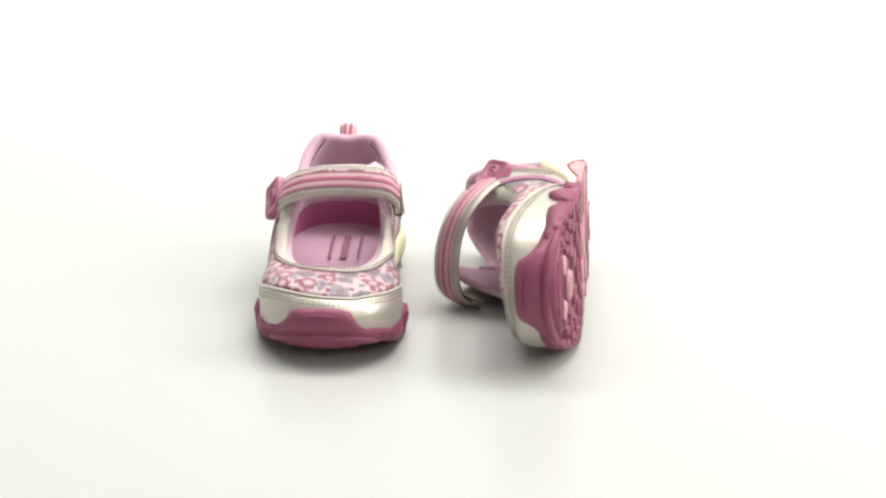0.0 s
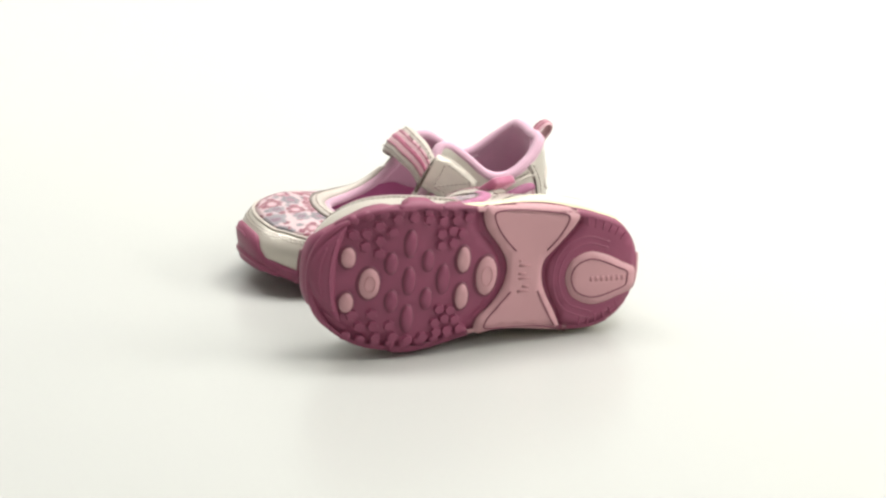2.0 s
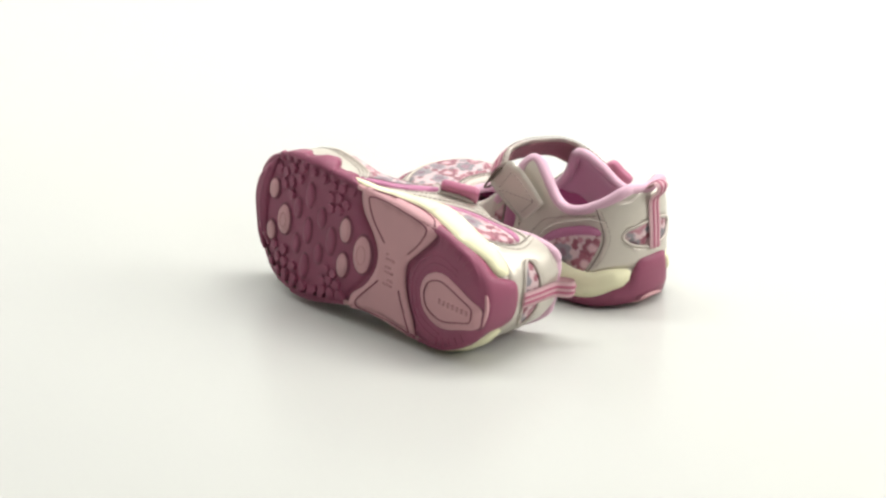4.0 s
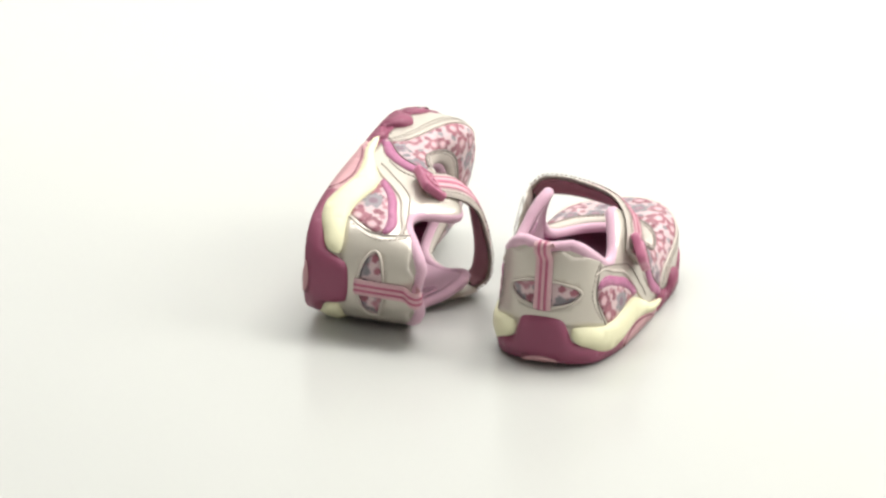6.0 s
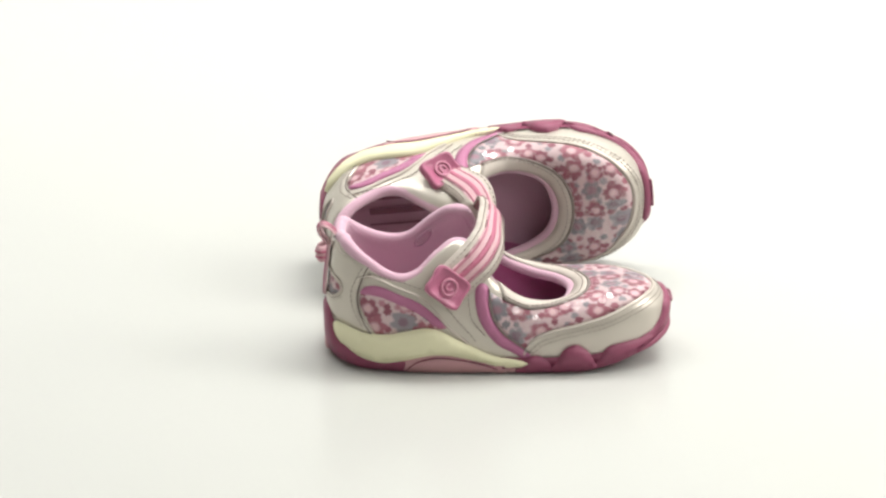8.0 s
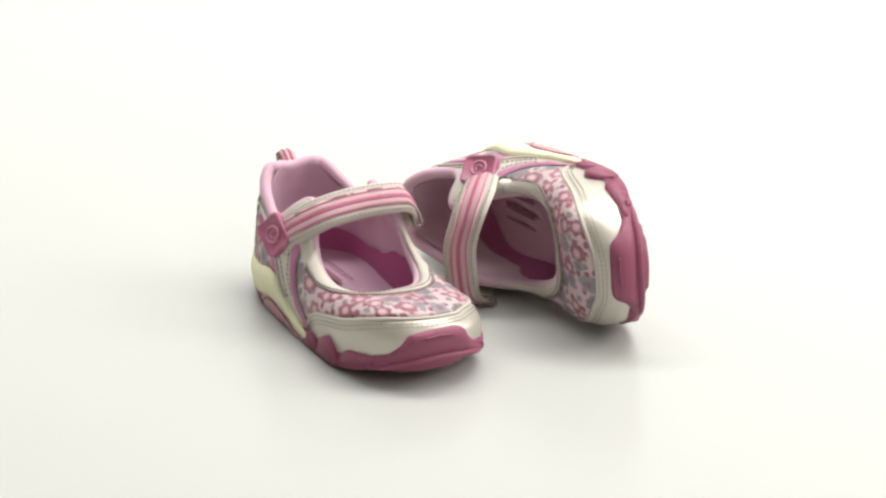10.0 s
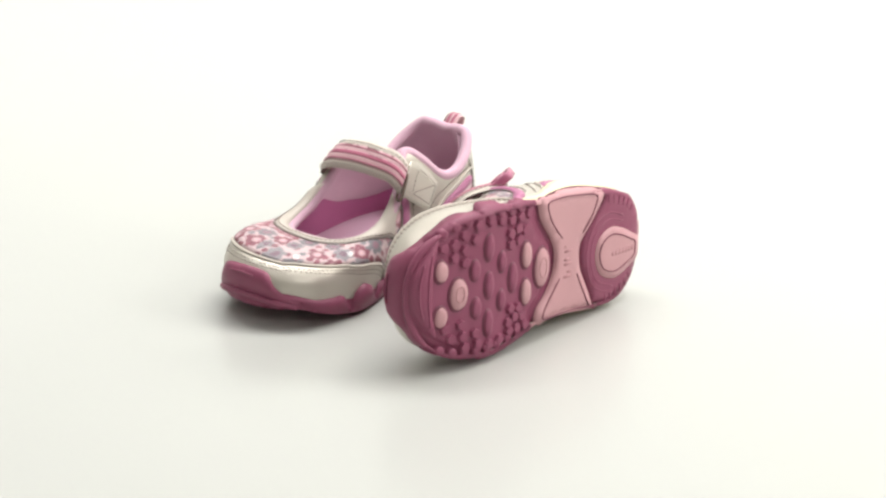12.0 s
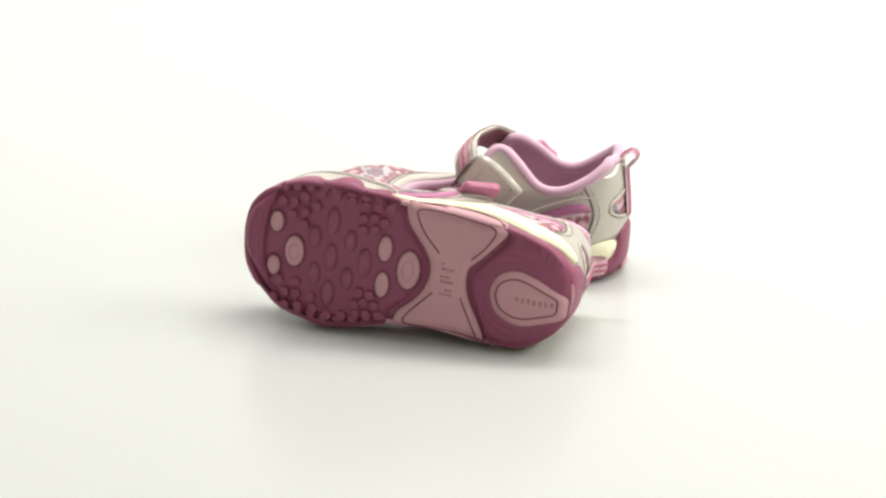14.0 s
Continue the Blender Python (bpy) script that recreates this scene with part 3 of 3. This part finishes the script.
        k.patch("quarter_window", on_skin(window, view, ce), FLORAL, 0.5, "flowered cloth window in the quarter")
        k.patch("window_trim", on_skin([(16.5, 37), (19.5, 40.6), (29, 39.6), (41, 35), (51, 27.5), (57, 22), (51, 22.2), (46, 27), (39, 31), (29, 34.8), (19.5, 36.4)], view, ce), ORCHID, 0.9, "orchid-pink trim along the window")
        line = skin_line([(15, 44), (27, 43), (40, 38), (51, 29.5), (58, 21), (66, 14)], view, ce, 0.3, 60)
        k.tube("seam_piping", line, 0.75, BEIGE, n=6)
        line = skin_line([(20, 46.5), (33, 43.5), (44, 40), (54, 33.5), (61, 25), (70, 15)], view, ce, 0.35, 60)
        k.stitches("stitching", line)
        line = skin_line([(66, 46), (66, 36), (68, 26), (74, 17)], view, ce, 0.35, 40)
        k.stitches("stitching", line)
    # throat trim: a raised silver band round the front of the opening
    outer = on_skin([(27.8, 82), (28, 92), (26.6, 104), (21.5, 116), (12, 123.4), (0, 126), (-12, 123.4), (-21.5, 116), (-27, 104), (-28.6, 92), (-28.6, 82)], "top", 0.5)
    outer = [tuple(p) for p in smooth_line(outer, 60)]
    innr = [(s, 0.985) for s in np.linspace(outer[-1][0], outer[0][0], 60)]
    k.patch("throat_trim", [*outer, *innr], BEIGE, 1.0, "beige stitched throat border", raw=True, crown=0.3, step=2.0)
    k.stitches("stitching", skin(np.array([o[0] for o in outer]), np.array([o[1] + 0.04 for o in outer]), np.full(60, 1.5)))
    # piping coloured dark to paint in the shaded edge below the throat trim
    k.tube("shaded_throat_piping", skin(np.array([o[0] for o in outer]), np.array([o[1] for o in outer]), np.full(60, 0.5)), 0.8, EDGE, n=6)
    # toe cap seam
    cl = smooth_line(cap, 110)
    k.tube("cap_seam", skin(cl[:, 0], cl[:, 1], np.full(110, 0.2)), 0.8, BEIGE, n=6)
    for dv, o in ((-0.06, 0.35), (-0.10, 0.35)):
        k.stitches("stitching", skin(cl[:, 0], np.clip(cl[:, 1] + dv, 0.05, 1), np.full(110, o)), wide=0.2)
    # heel counter laid over the quarter
    oval = [(16.5 * math.cos(a), 36.5 + 6.8 * math.sin(a)) for a in np.linspace(0, 2 * math.pi, 16, endpoint=False)]
    co = [(21.5, 17.5), (16.5, 28), (15.5, 36), (17.5, 44), (20.5, 50)]
    top = on_skin([(14, 54.5), (7, 57.6), (0, 56), (-7, 57.6), (-14, 54.5)], "back", 0.0)
    cnt = on_skin(co, "out", 0.0) + top + on_skin(co[::-1], "in", 0.0) + on_skin([(-10, 20.5), (0, 20.5), (10, 20.5)], "back", 0.0)
    k.patch("heel_counter", cnt, SILVER, 0.8, "silver leather heel counter", holes=[on_skin(oval, "back", 0.0)], step=2.0)
    for view, ce in (("out", 0.0), ("in", 0.0)):
        k.tube("counter_edge", skin_line(co, view, ce, 0.5, 40), 0.42, EDGE, n=5)
        k.tube("trim_edge", skin_line([(75.5, 40), (76, 34), (77.5, 27), (82.5, 19), (89.5, 13.5), (95, 9)], view, 0.25 if view == "out" else 0.75, 0.7, 40), 0.4, EDGE, n=5)
        k.stitches("stitching", skin_line([(18, 49), (15, 43), (13, 36), (14, 28), (18.5, 19.5)], view, ce, 1.05, 40), wide=0.2)
    k.patch("heel_tip", on_skin([(-7, 0.8), (-6, 4), (0, 5.5), (6, 4), (7, 0.8), (0, 0.3)], "back", 0.0), ROSE, 2.6, "pale rose tip of the heel inset")
    c = (s_of(34, False), 0.86)
    tagc = [(c[0] + 0.012 * a, c[1] + 0.09 * b) for a, b in ((-1, -1), (1, -1), (1, 1), (-1, 1))]
    pts = skin(np.array([q[0] for q in tagc]), np.array([q[1] for q in tagc]), np.full(4, -5.9))
    k.add("size_label", np.vstack([pts, pts + np.array([0.4, 0, 0])]), [(0, 1, 2, 3), (7, 6, 5, 4), (0, 4, 5, 1), (1, 5, 6, 2), (2, 6, 7, 3), (3, 7, 4, 0)], LABEL, "small white cloth size label", smooth=False)
    aa = np.linspace(0, 2 * math.pi, 24, endpoint=False)
    k.tube("lining_emblem", skin(s_of(50, True) + 0.0095 * np.cos(aa), 0.68 + 0.085 * np.sin(aa), np.full(24, -5.6)), 0.55, INSOLE, n=6, loop=True)
    # heel window, its frame and the pull loop
    k.patch("heel_window", on_skin(oval, "back", 0.0), FLORAL, 0.3, step=1.8, label= "flowered cloth oval in the heel", proj=(0, 2), per=5)
    k.tube("window_piping", skin_line(oval, "back", 0.0, 0.7, loop=True), 0.8, BEIGE, n=6, loop=True)
    path = [tuple(skin(*[np.array([q]) for q in on_skin([(0, z)], "back", 0.0)[0]], np.array([1.6]))[0][1:]) for z in (29, 34, 39, 44, 49)]
    path += [(3.0, 54), (-0.6, 58.3), (-1.4, 61.4), (0.6, 62.8), (3.5, 61.5), (6.5, 58.5), (9.5, 56)]
    a = [(-4.2, y, z) for y, z in path]
    b = [(4.2, y, z) for y, z in path]
    loop = k.ribbon("pull_loop", b, a, PINK, 1.3, "pink striped ribbon pull loop", crown=0.2)
    for lo, hi, m in ((0.24, 0.42, DEEP), (0.58, 0.76, DEEP)):
        k.ribbon("loop_stripe", b, a, m, 0.5, lo=lo, hi=hi, raise_=0.75, crown=0.2, across=4, parent=loop)

    # strap over the instep
    def lifted(e):
        return [(x + (1.0 * lift / 8) * np.clip((20 - x) / 50, 0, 1), y - 0.1 * lift * np.clip((20 - x) / 50, 0, 1) + slide * np.clip(x / 26, 0, 1), z + lift * np.clip((26 - x) / 30, 0, 1) + 1.8 * np.clip((24 - x) / 14, 0, 1) * np.clip((x + 32) / 10, 0, 1)) for x, y, z in e]

    rear = lifted([(26.8, 49, 46), (25, 56, 52.6), (20.5, 64, 59), (12.5, 70, 63), (0, 73, 65.5), (-13, 75, 66.5), (-23, 75, 65.5), (-28.5, 73.5, 61)])
    fore = lifted([(29.6, 62, 33), (28.6, 70, 40.6), (24.5, 78.5, 47), (15, 83.5, 51.5), (0, 85, 53.5), (-14, 86, 54), (-25, 85, 53), (-30.5, 83, 48.5)])
    strap = k.ribbon("strap", fore, rear, BEIGE, 2.8, "silver-beige closure strap with pink stripes", n=60, across=8, crown=1.0)
    for lo, hi, m in ((0.21, 0.79, PINK), (0.43, 0.57, DEEP), (0.26, 0.31, MIDROSE), (0.69, 0.74, MIDROSE)):
        k.ribbon("strap_stripe", fore, rear, m, 0.5, lo=lo, hi=hi, raise_=1.3 if m is PINK else 1.5, n=60, crown=1.0, across=5, parent=strap)
    k.ribbon("strap_lining", fore, rear, STRAP_BACK, 0.8, "brownish-rose strap underside", lo=0.06, hi=0.94, raise_=-1.7, n=60, crown=1.0, across=5, parent=strap)
    ra, fo = smooth_line(rear, 60), smooth_line(fore, 60)
    for f in (0.11, 0.89):
        nr = np.cross(np.gradient((ra + fo) / 2, axis=0), ra - fo)
        nr /= np.linalg.norm(nr, axis=1, keepdims=True)
        k.stitches("stitching", ra + (fo - ra) * f + nr * 1.9)
    # rose badge at the strap's end
    ctr, nz = np.array(badge_at[0]), np.array(badge_at[1])
    nz /= np.linalg.norm(nz)
    ux = np.array([-0.2, 0.6, 0.77])
    ux = ux - nz * (ux @ nz)
    ux /= np.linalg.norm(ux)
    uy = np.cross(nz, ux)
    sq = closed([(-7, -8.6), (-7.6, 0), (-7, 8.6), (0, 9), (7, 8.6), (7.6, 0), (7, -8.6), (0, -9)], 4)

    def badge(ring, levels, name, mat, label="", parent=None):
        verts, faces, n = [], [], len(ring)
        for f, h in levels:
            verts += [ctr + ux * p[0] * f + uy * p[1] * f + nz * h for p in ring]
        for r in range(len(levels) - 1):
            for j in range(n):
                faces.append((r * n + j, r * n + (j + 1) % n, (r + 1) * n + (j + 1) % n, (r + 1) * n + j))
        faces.append(tuple((len(levels) - 1) * n + j for j in range(n)))
        faces.append(tuple(range(n))[::-1])
        return k.add(name, verts, faces, mat, label, parent)

    bd = badge(sq, [(0.97, -2.5), (1, -1.2), (1, 0.8), (0.95, 1.6), (0.85, 1.7), (0.82, 1.2)], "badge", BADGE, "rose rubber badge with a raised ring emblem")
    ring = [ctr + ux * 3.8 * math.cos(a) + uy * 3.8 * math.sin(a) + nz * 1.5 for a in np.linspace(0, 2 * math.pi, 24, endpoint=False)]
    k.tube("emblem_ring", ring, 0.7, BADGE_LIGHT, loop=True, n=6, parent=bd)
    ring = [ctr + ux * 1.6 * math.cos(a) + uy * 1.6 * math.sin(a) + nz * 1.5 for a in np.linspace(0.5, 5, 12)]
    k.tube("emblem_curl", ring, 0.6, BADGE_LIGHT, n=6, parent=bd)
    # buckle tab on the inner side, with the dark loop that the strap turns round
    ta = lifted([(-28, 50, 45), (-28, 57, 52.5), (-28.2, 65, 59.5), (-28.8, 72, 62.5)])
    tb = lifted([(-30.8, 61, 34), (-31.3, 68, 38.5), (-31.4, 76, 44), (-31, 82.5, 48.5)])
    tab = k.ribbon("buckle_tab", tb, ta, SILVER, 1.8, "silver leather tab on the inner side", n=24, crown=0.5)
    tm = [(smooth_line(ta, 24) * 0.82 + smooth_line(tb, 24) * 0.18)[i] - np.array([2.0, 0, 0]) for i in range(3, 18)]
    tn = [(smooth_line(ta, 24) * 0.18 + smooth_line(tb, 24) * 0.82)[i] - np.array([2.0, 0, 0]) for i in range(3, 18)]
    k.stitches("stitching", tm)
    k.stitches("stitching", tn)
    k.stitches("stitching", [tm[0] + (tn[0] - tm[0]) * f for f in np.linspace(0, 1, 8)])
    k.stitches("stitching", [tm[-1] + (tn[-1] - tm[-1]) * f for f in np.linspace(0, 1, 8)])
    k.stitches("stitching", [tm[0] + (tn[-1] - tm[0]) * f for f in np.linspace(0, 1, 10)])
    c0, c1 = np.array(lifted([(-29.5, 77.5, 56)])[0]), np.array(lifted([(-30.8, 83.5, 47.3)])[0])
    side_v = np.array([-1.8, 0.4, 0.2])
    fwd = (c1 - c0) / np.linalg.norm(c1 - c0)
    ringp = closed([c0 + side_v, c0 - fwd * 1.5, c0 - side_v, c1 - side_v, c1 + fwd * 1.5, c1 + side_v], 6)
    k.tube("buckle_loop", ringp, 0.7, BRONZE, "dark bronze wire loop", loop=True, n=6)

    # underside: heel block, arch bridge, studs
    heel_o = [(24, 13), (28, 25), (29.5, 34), (24, 35), (13, 44), (5.5, 50), (-2.7, 51), (-11, 48.5), (-22, 42.5), (-28, 40), (-28.5, 26), (-23, 13), (-13, 4), (0, 1.8), (13, 4)]
    heel_o = [(p[0] * (0.96 if p[0] > 0 else 0.95), 28 + (p[1] - 28) * 0.95) for p in heel_o]
    hb = k.patch("heel_block", heel_o, MAUVE, 2.2, "mauve rubber heel tread", surface="under", step=4)
    tear = [(8, 20), (9.8, 29.5), (5.4, 38), (-3.5, 40.6), (-12.8, 36), (-16.6, 25), (-13, 12.5), (-9.5, 4.2), (-4, 3.2), (0.6, 4), (4.2, 11.5)]
    k.patch("heel_plug", [((p[0] + 3.5) * 1.07 - 3.5, 22 + (p[1] - 22) * 1.04) for p in tear], ROSE_LINE, 2.2, "", surface="under", step=4)
    t2 = tear
    plug = k.patch("heel_inset", t2, ROSE, 3.0, "pale rose teardrop inset in the heel", surface="under", step=4)
    t3 = closed([((p[0] + 3.5) * 0.72 - 3.5, 23 + (p[1] - 22) * 0.80) for p in tear], 6)
    k.tube("inset_groove", under(t3[:, 0], t3[:, 1], np.full(len(t3), 3.0)), 0.4, ROSE_LINE, n=5, loop=True, parent=plug)
    for i in range(8):
        y = 7 + i * 2.8
        bar = [(-5.0, y), (-2.4, y), (-2.4, y + 1.5), (-5.0, y + 1.5)]
        k.patch("mark_bar", bar, ROSE_MARK, 3.5, surface="under", raw=True, sink=2.6, parent=plug, step=3)
    arch = [(34, 84), (24, 82.5), (13, 74.5), (4.5, 70.5), (-5, 71), (-15, 76), (-23, 83.5), (-30, 84), (-28.5, 74), (-28, 62), (-28.5, 50), (-29.5, 42), (-22, 44.5), (-11, 50.5), (-2.7, 53),
            (6, 52.5), (14, 46), (25, 37.5), (30, 37), (31.5, 48), (33, 62), (34.5, 76)]
    for g in (1.3, 1.56):
        pts = [((p[0] + 3.5) * g - 3.5, 22 + (p[1] - 22) * (1 + (g - 1) * 0.62)) for p in [(4.5, 10)] + tear[:7]]
        pts = [(max(-25, min(24, p[0])), p[1]) for p in pts if p[1] > 11]
        line = smooth_line(pts, 44)
        k.tube("heel_ridge", under(line[:, 0], line[:, 1], np.full(44, 1.95)), 0.55, MAUVE, n=6, parent=hb)
    for y in (9, 13, 17.5, 22, 27, 32):
        for inner in (False, True):
            xo = float(np.interp(s_of(y, inner), _s, _ox))
            fx, fy = np.linspace(0.87, 0.72, 8) * xo, 28 + (y - 28) * np.linspace(0.9, 0.78, 8)
            k.tube("heel_rib", under(fx, fy, np.full(8, 2.0)), 0.5, MAUVE, n=6, parent=hb)
    arch = [(p[0] * 0.96, p[1]) for p in arch]
    k.patch("arch_groove", [(p[0], 63 + (p[1] - 63) * 1.04) for p in arch], ROSE_LINE, 0.9, "", surface="under", step=5)
    br = k.patch("arch_bridge", arch, ROSE, 2.9, "pale rose hourglass arch bridge", surface="under", step=4)
    for pts in ([(11, 67), (19, 74.5), (26, 78.5), (30.5, 78.5), (31.5, 68), (30.5, 56), (29, 44), (26, 41.5), (18, 45.5), (11, 51.5)],
                [(-9, 68), (-16, 74), (-23, 79.5), (-27, 79), (-26.5, 66), (-26.5, 54), (-27, 45), (-22, 47.5), (-14, 52), (-9, 54.5)]):
        line = smooth_line(pts, 50)
        k.tube("bridge_groove", under(line[:, 0], line[:, 1], np.full(50, 2.9)), 0.4, ROSE_LINE, n=5, parent=br)
    for x0, y0, y1 in ((-9.5, 59, 65), (-7.2, 59, 62.5), (-3.2, 59, 65), (-0.9, 61, 65), (3.2, 59, 65), (5.6, 63.5, 65)):
        k.patch("mark_bar", [(x0, y0), (x0 + 1.2, y0), (x0 + 1.2, y1), (x0, y1)], ROSE_MARK, 3.45, surface="under", raw=True, sink=2.5, parent=br, step=3)
    # forefoot ground plate and studs
    plate = [(33, 88), (36, 106), (36.5, 120), (34, 133), (29.5, 143.5), (22, 153.5), (12, 161), (0, 163.5), (-12, 161), (-22.5, 153.5), (-31, 140), (-36, 121.5), (-34.5, 106), (-30.5, 91), (-24, 87),
             (-14, 79), (-5, 74), (4, 73.5), (13, 77.5), (23, 85.5)]
    k.patch("forefoot_plate", [(p[0] * 0.95, p[1]) for p in plate], MAUVE, 0.7, "mauve rubber forefoot plate", surface="under", step=5)
    for x, y, rx, ry in ((8.3, 148.6, 5.0, 3.2), (-13.8, 148.1, 5.0, 3.2), (-4.1, 138.2, 7.6, 5.0), (7.5, 92.9, 6.3, 3.4), (-10.7, 92.6, 6.3, 3.4), (-0.9, 80.8, 9.6, 5.4)):
        k.lug("stud_collar", x, y, rx + 0.9, ry + 0.9, 1.5, ROSE_LINE, 20, top=0.97)
        st = k.lug("oval_stud", x, y, rx - 0.2, ry - 0.2, 2.5, ROSE, 20, top=0.92)
        tagged(st, "pale rose oval tread stud")
        if rx > 7:
            a = np.linspace(0, 2 * math.pi, 20, endpoint=False)
            k.tube("stud_groove", under(x + rx * 0.5 * np.cos(a), y + ry * 0.5 * np.sin(a), np.full(20, 2.5)), 0.3, ROSE_MARK, n=5, loop=True, parent=st)
    for x, y, rx, ry in ((5.9, 128.3, 5, 2.8), (-12.5, 127, 5, 2.8), (15.7, 119.8, 6.4, 2.8), (-2.6, 119.2, 6.4, 2.8), (-21.1, 118.9, 6.4, 2.8), (7.3, 110.4, 5, 2.6), (-11.5, 110.1, 5, 2.6), (-1.9, 102.3, 7, 3)):
        k.lug("oval_groove", x, y, rx + 0.7, ry + 0.7, 1.15, ROSE_LINE, 16, top=0.97)
        k.lug("oval_stud", x, y, rx, ry, 2.0, MAUVE, 16, top=0.9)
    for i, (x, y) in enumerate(((19.1, 147), (20, 141), (24, 135.4), (13.8, 141.2), (16.8, 134.8), (10.6, 134.6), (27.5, 127.2), (28.5, 119.4), (27.5, 111.7), (21, 129), (26.5, 104.7), (27, 98.2), (20.2, 105.1), (21.7, 99.6),
                                (20.2, 94.6), (14.6, 104.6), (15.8, 98.8), (28, 92), (-19.3, 136), (-25.2, 135), (-25.5, 141.2), (-30.6, 133.4), (-30.1, 125.5), (-31.7, 118.2), (-30.4, 110.8), (-24.6, 127.4),
                                (-20, 145), (-23.4, 105), (-21.4, 100.4), (-17.2, 98), (-22, 95.2), (-27.8, 104), (-27.2, 98.6), (-26.6, 92.6), (-16.8, 103.4))):
        k.lug("hex_stud", x, y, 2.75, 2.75, 2.2, MAUVE, 6, turn=0.4 * (i % 5), top=0.86, smooth=False)
    k.patch("toe_plate", [(-23, 150), (-18, 155.5), (-10, 161), (0, 163.2), (10, 161), (18, 155.5), (23, 150), (12, 152.8), (0, 153.6), (-12, 152.8)], MAUVE, 2.4, "mauve rubber toe scuff plate", surface="under", crown=0.6, width=3, step=2.5)
    for y0, xw in ((156.2, 17.5), (160.2, 13)):
        x = np.linspace(-xw, xw, 24)
        line_y = y0 - 2.5 * (x / xw) ** 2
        k.tube("toe_ridge", under(x, line_y, np.full(24, 2.8)), 0.5, MAUVE, n=6)
    for y in (91, 98, 105, 112.5, 119.5, 126.5, 133.5, 140.5, 147):
        for inner in (False, True):
            xo = float(np.interp(s_of(y, inner), _s, _ox))
            k.lug("edge_lug", xo * 0.86, y, 2.3, 2.5, 1.9, MAUVE, 8, turn=0.3, top=0.86)
    # clear sequins over the flowered cloth
    rng = random.Random(5)
    verts, faces = [], []
    vp = np.array(closed([(27, 100), (33, 112), (31, 130), (25, 141), (15, 149), (0, 152), (-15, 149), (-25, 141), (-31, 130), (-32, 112), (-26, 100), (-20, 114), (-11, 121), (0, 123.5), (11, 121), (20, 114)], 8))
    places = []
    for i in range(-9, 10):
        for j in range(14):
            p = (i * 4.3 + (j % 2) * 2.1, 96 + j * 4.1)
            if inside(np.array([p]), vp)[0] and edge_distance(np.array([p]), vp)[0] > 2:
                places.append(on_skin([p], "top", 0.5)[0])
    for view, ce in (("out", 0.25), ("in", 0.75)):
        for poly in (flower_side,):
            pp = np.array(closed(poly, 8))
            for i in range(12):
                for j in range(9):
                    p = (70 + i * 3.6 + (j % 2) * 1.8, 8 + j * 3.6)
                    if inside(np.array([p]), pp)[0] and edge_distance(np.array([p]), pp)[0] > 1.5:
                        places.append(on_skin([p], view, ce)[0])
    for s, v in places:
        o = skin(np.array([s, s + 0.002, s]), np.array([v, v, max(v - 0.03, 0)]), np.full(3, 0.85))
        ex = (o[1] - o[0]) / np.linalg.norm(o[1] - o[0])
        ey = o[2] - o[0]
        ey -= ex * (ex @ ey)
        ey /= np.linalg.norm(ey)
        nn = np.cross(ey, ex)
        tx, ty = rng.uniform(-0.12, 0.12), rng.uniform(-0.12, 0.12)
        q = len(verts)
        for r in (1.85, 0.55):
            for a in range(10):
                c, d = r * math.cos(a * 0.6283), r * math.sin(a * 0.6283)
                verts.append(o[0] + ex * c + ey * d + nn * (c * tx + d * ty + 0.25))
        for a in range(10):
            b = (a + 1) % 10
            faces.append((q + a, q + b, q + 10 + b, q + 10 + a))
    k.add("sequin_layer", verts, faces, SEQUIN, "clear round sequins", kind="stuff", smooth=False)
    return k.root


# ---- the pair ----

UPRIGHT = pose(-0.0621, 0.0720, 0.0013, 0.2, 0.3, 180.25)
LYING = Matrix(((0.0556, -0.0253, -0.9981, 0.0609), (-0.0937, -0.9954, 0.0200, 0.0688), (-0.9940, 0.0924, -0.0577, 0.0292), (0, 0, 0, 1)))
upright = build_shoe(1, "silver and pink flowered toddler sneaker standing upright, strap closed", drawn=2.2)
lying = build_shoe(-1, "silver and pink flowered toddler sneaker lying on its side, tread showing", lift=4.8, press=-3.0, drawn=4.2, puff=3.6, slide=6.0, badge_at=((30.6, 62.5, 43.8), (0.74, 0.34, 0.58)))



# the table's slight unevenness: seconds, degrees ahead of or behind the even turn
WAVER = [(0, -2.6), (0.5, 0.1), (1, 0.7), (1.5, -0.89), (2, -0.47), (2.5, 0.38), (2.7, 0.75), (4.8, 0.23), (5, 0.11), (5.5, 0.17), (6, 0.66), (6.5, -0.9), (7, -0.72), (7.5, -0.26),
         (8, 0.26), (8.5, 0.37), (8.7, 0.44), (10.8, -1.1), (11, -0.9), (11.5, 0.1), (12, -0.85), (12.5, -0.14), (13, -0.26), (13.5, -0.32), (14, 0.25)]


def motions():
    """Both shoes ride round the upright axis together at one even speed."""
    for ob, m in ((upright, UPRIGHT), (lying, LYING)):
        rows = []
        for i in range(141):
            t = i / 10
            turn = TURN * t + float(np.interp(t, [w[0] for w in WAVER], [w[1] for w in WAVER]))
            rows.append((t, pose(0, 0, 0, 0, 0, turn) @ m))
        walk(ob, rows)


motions()
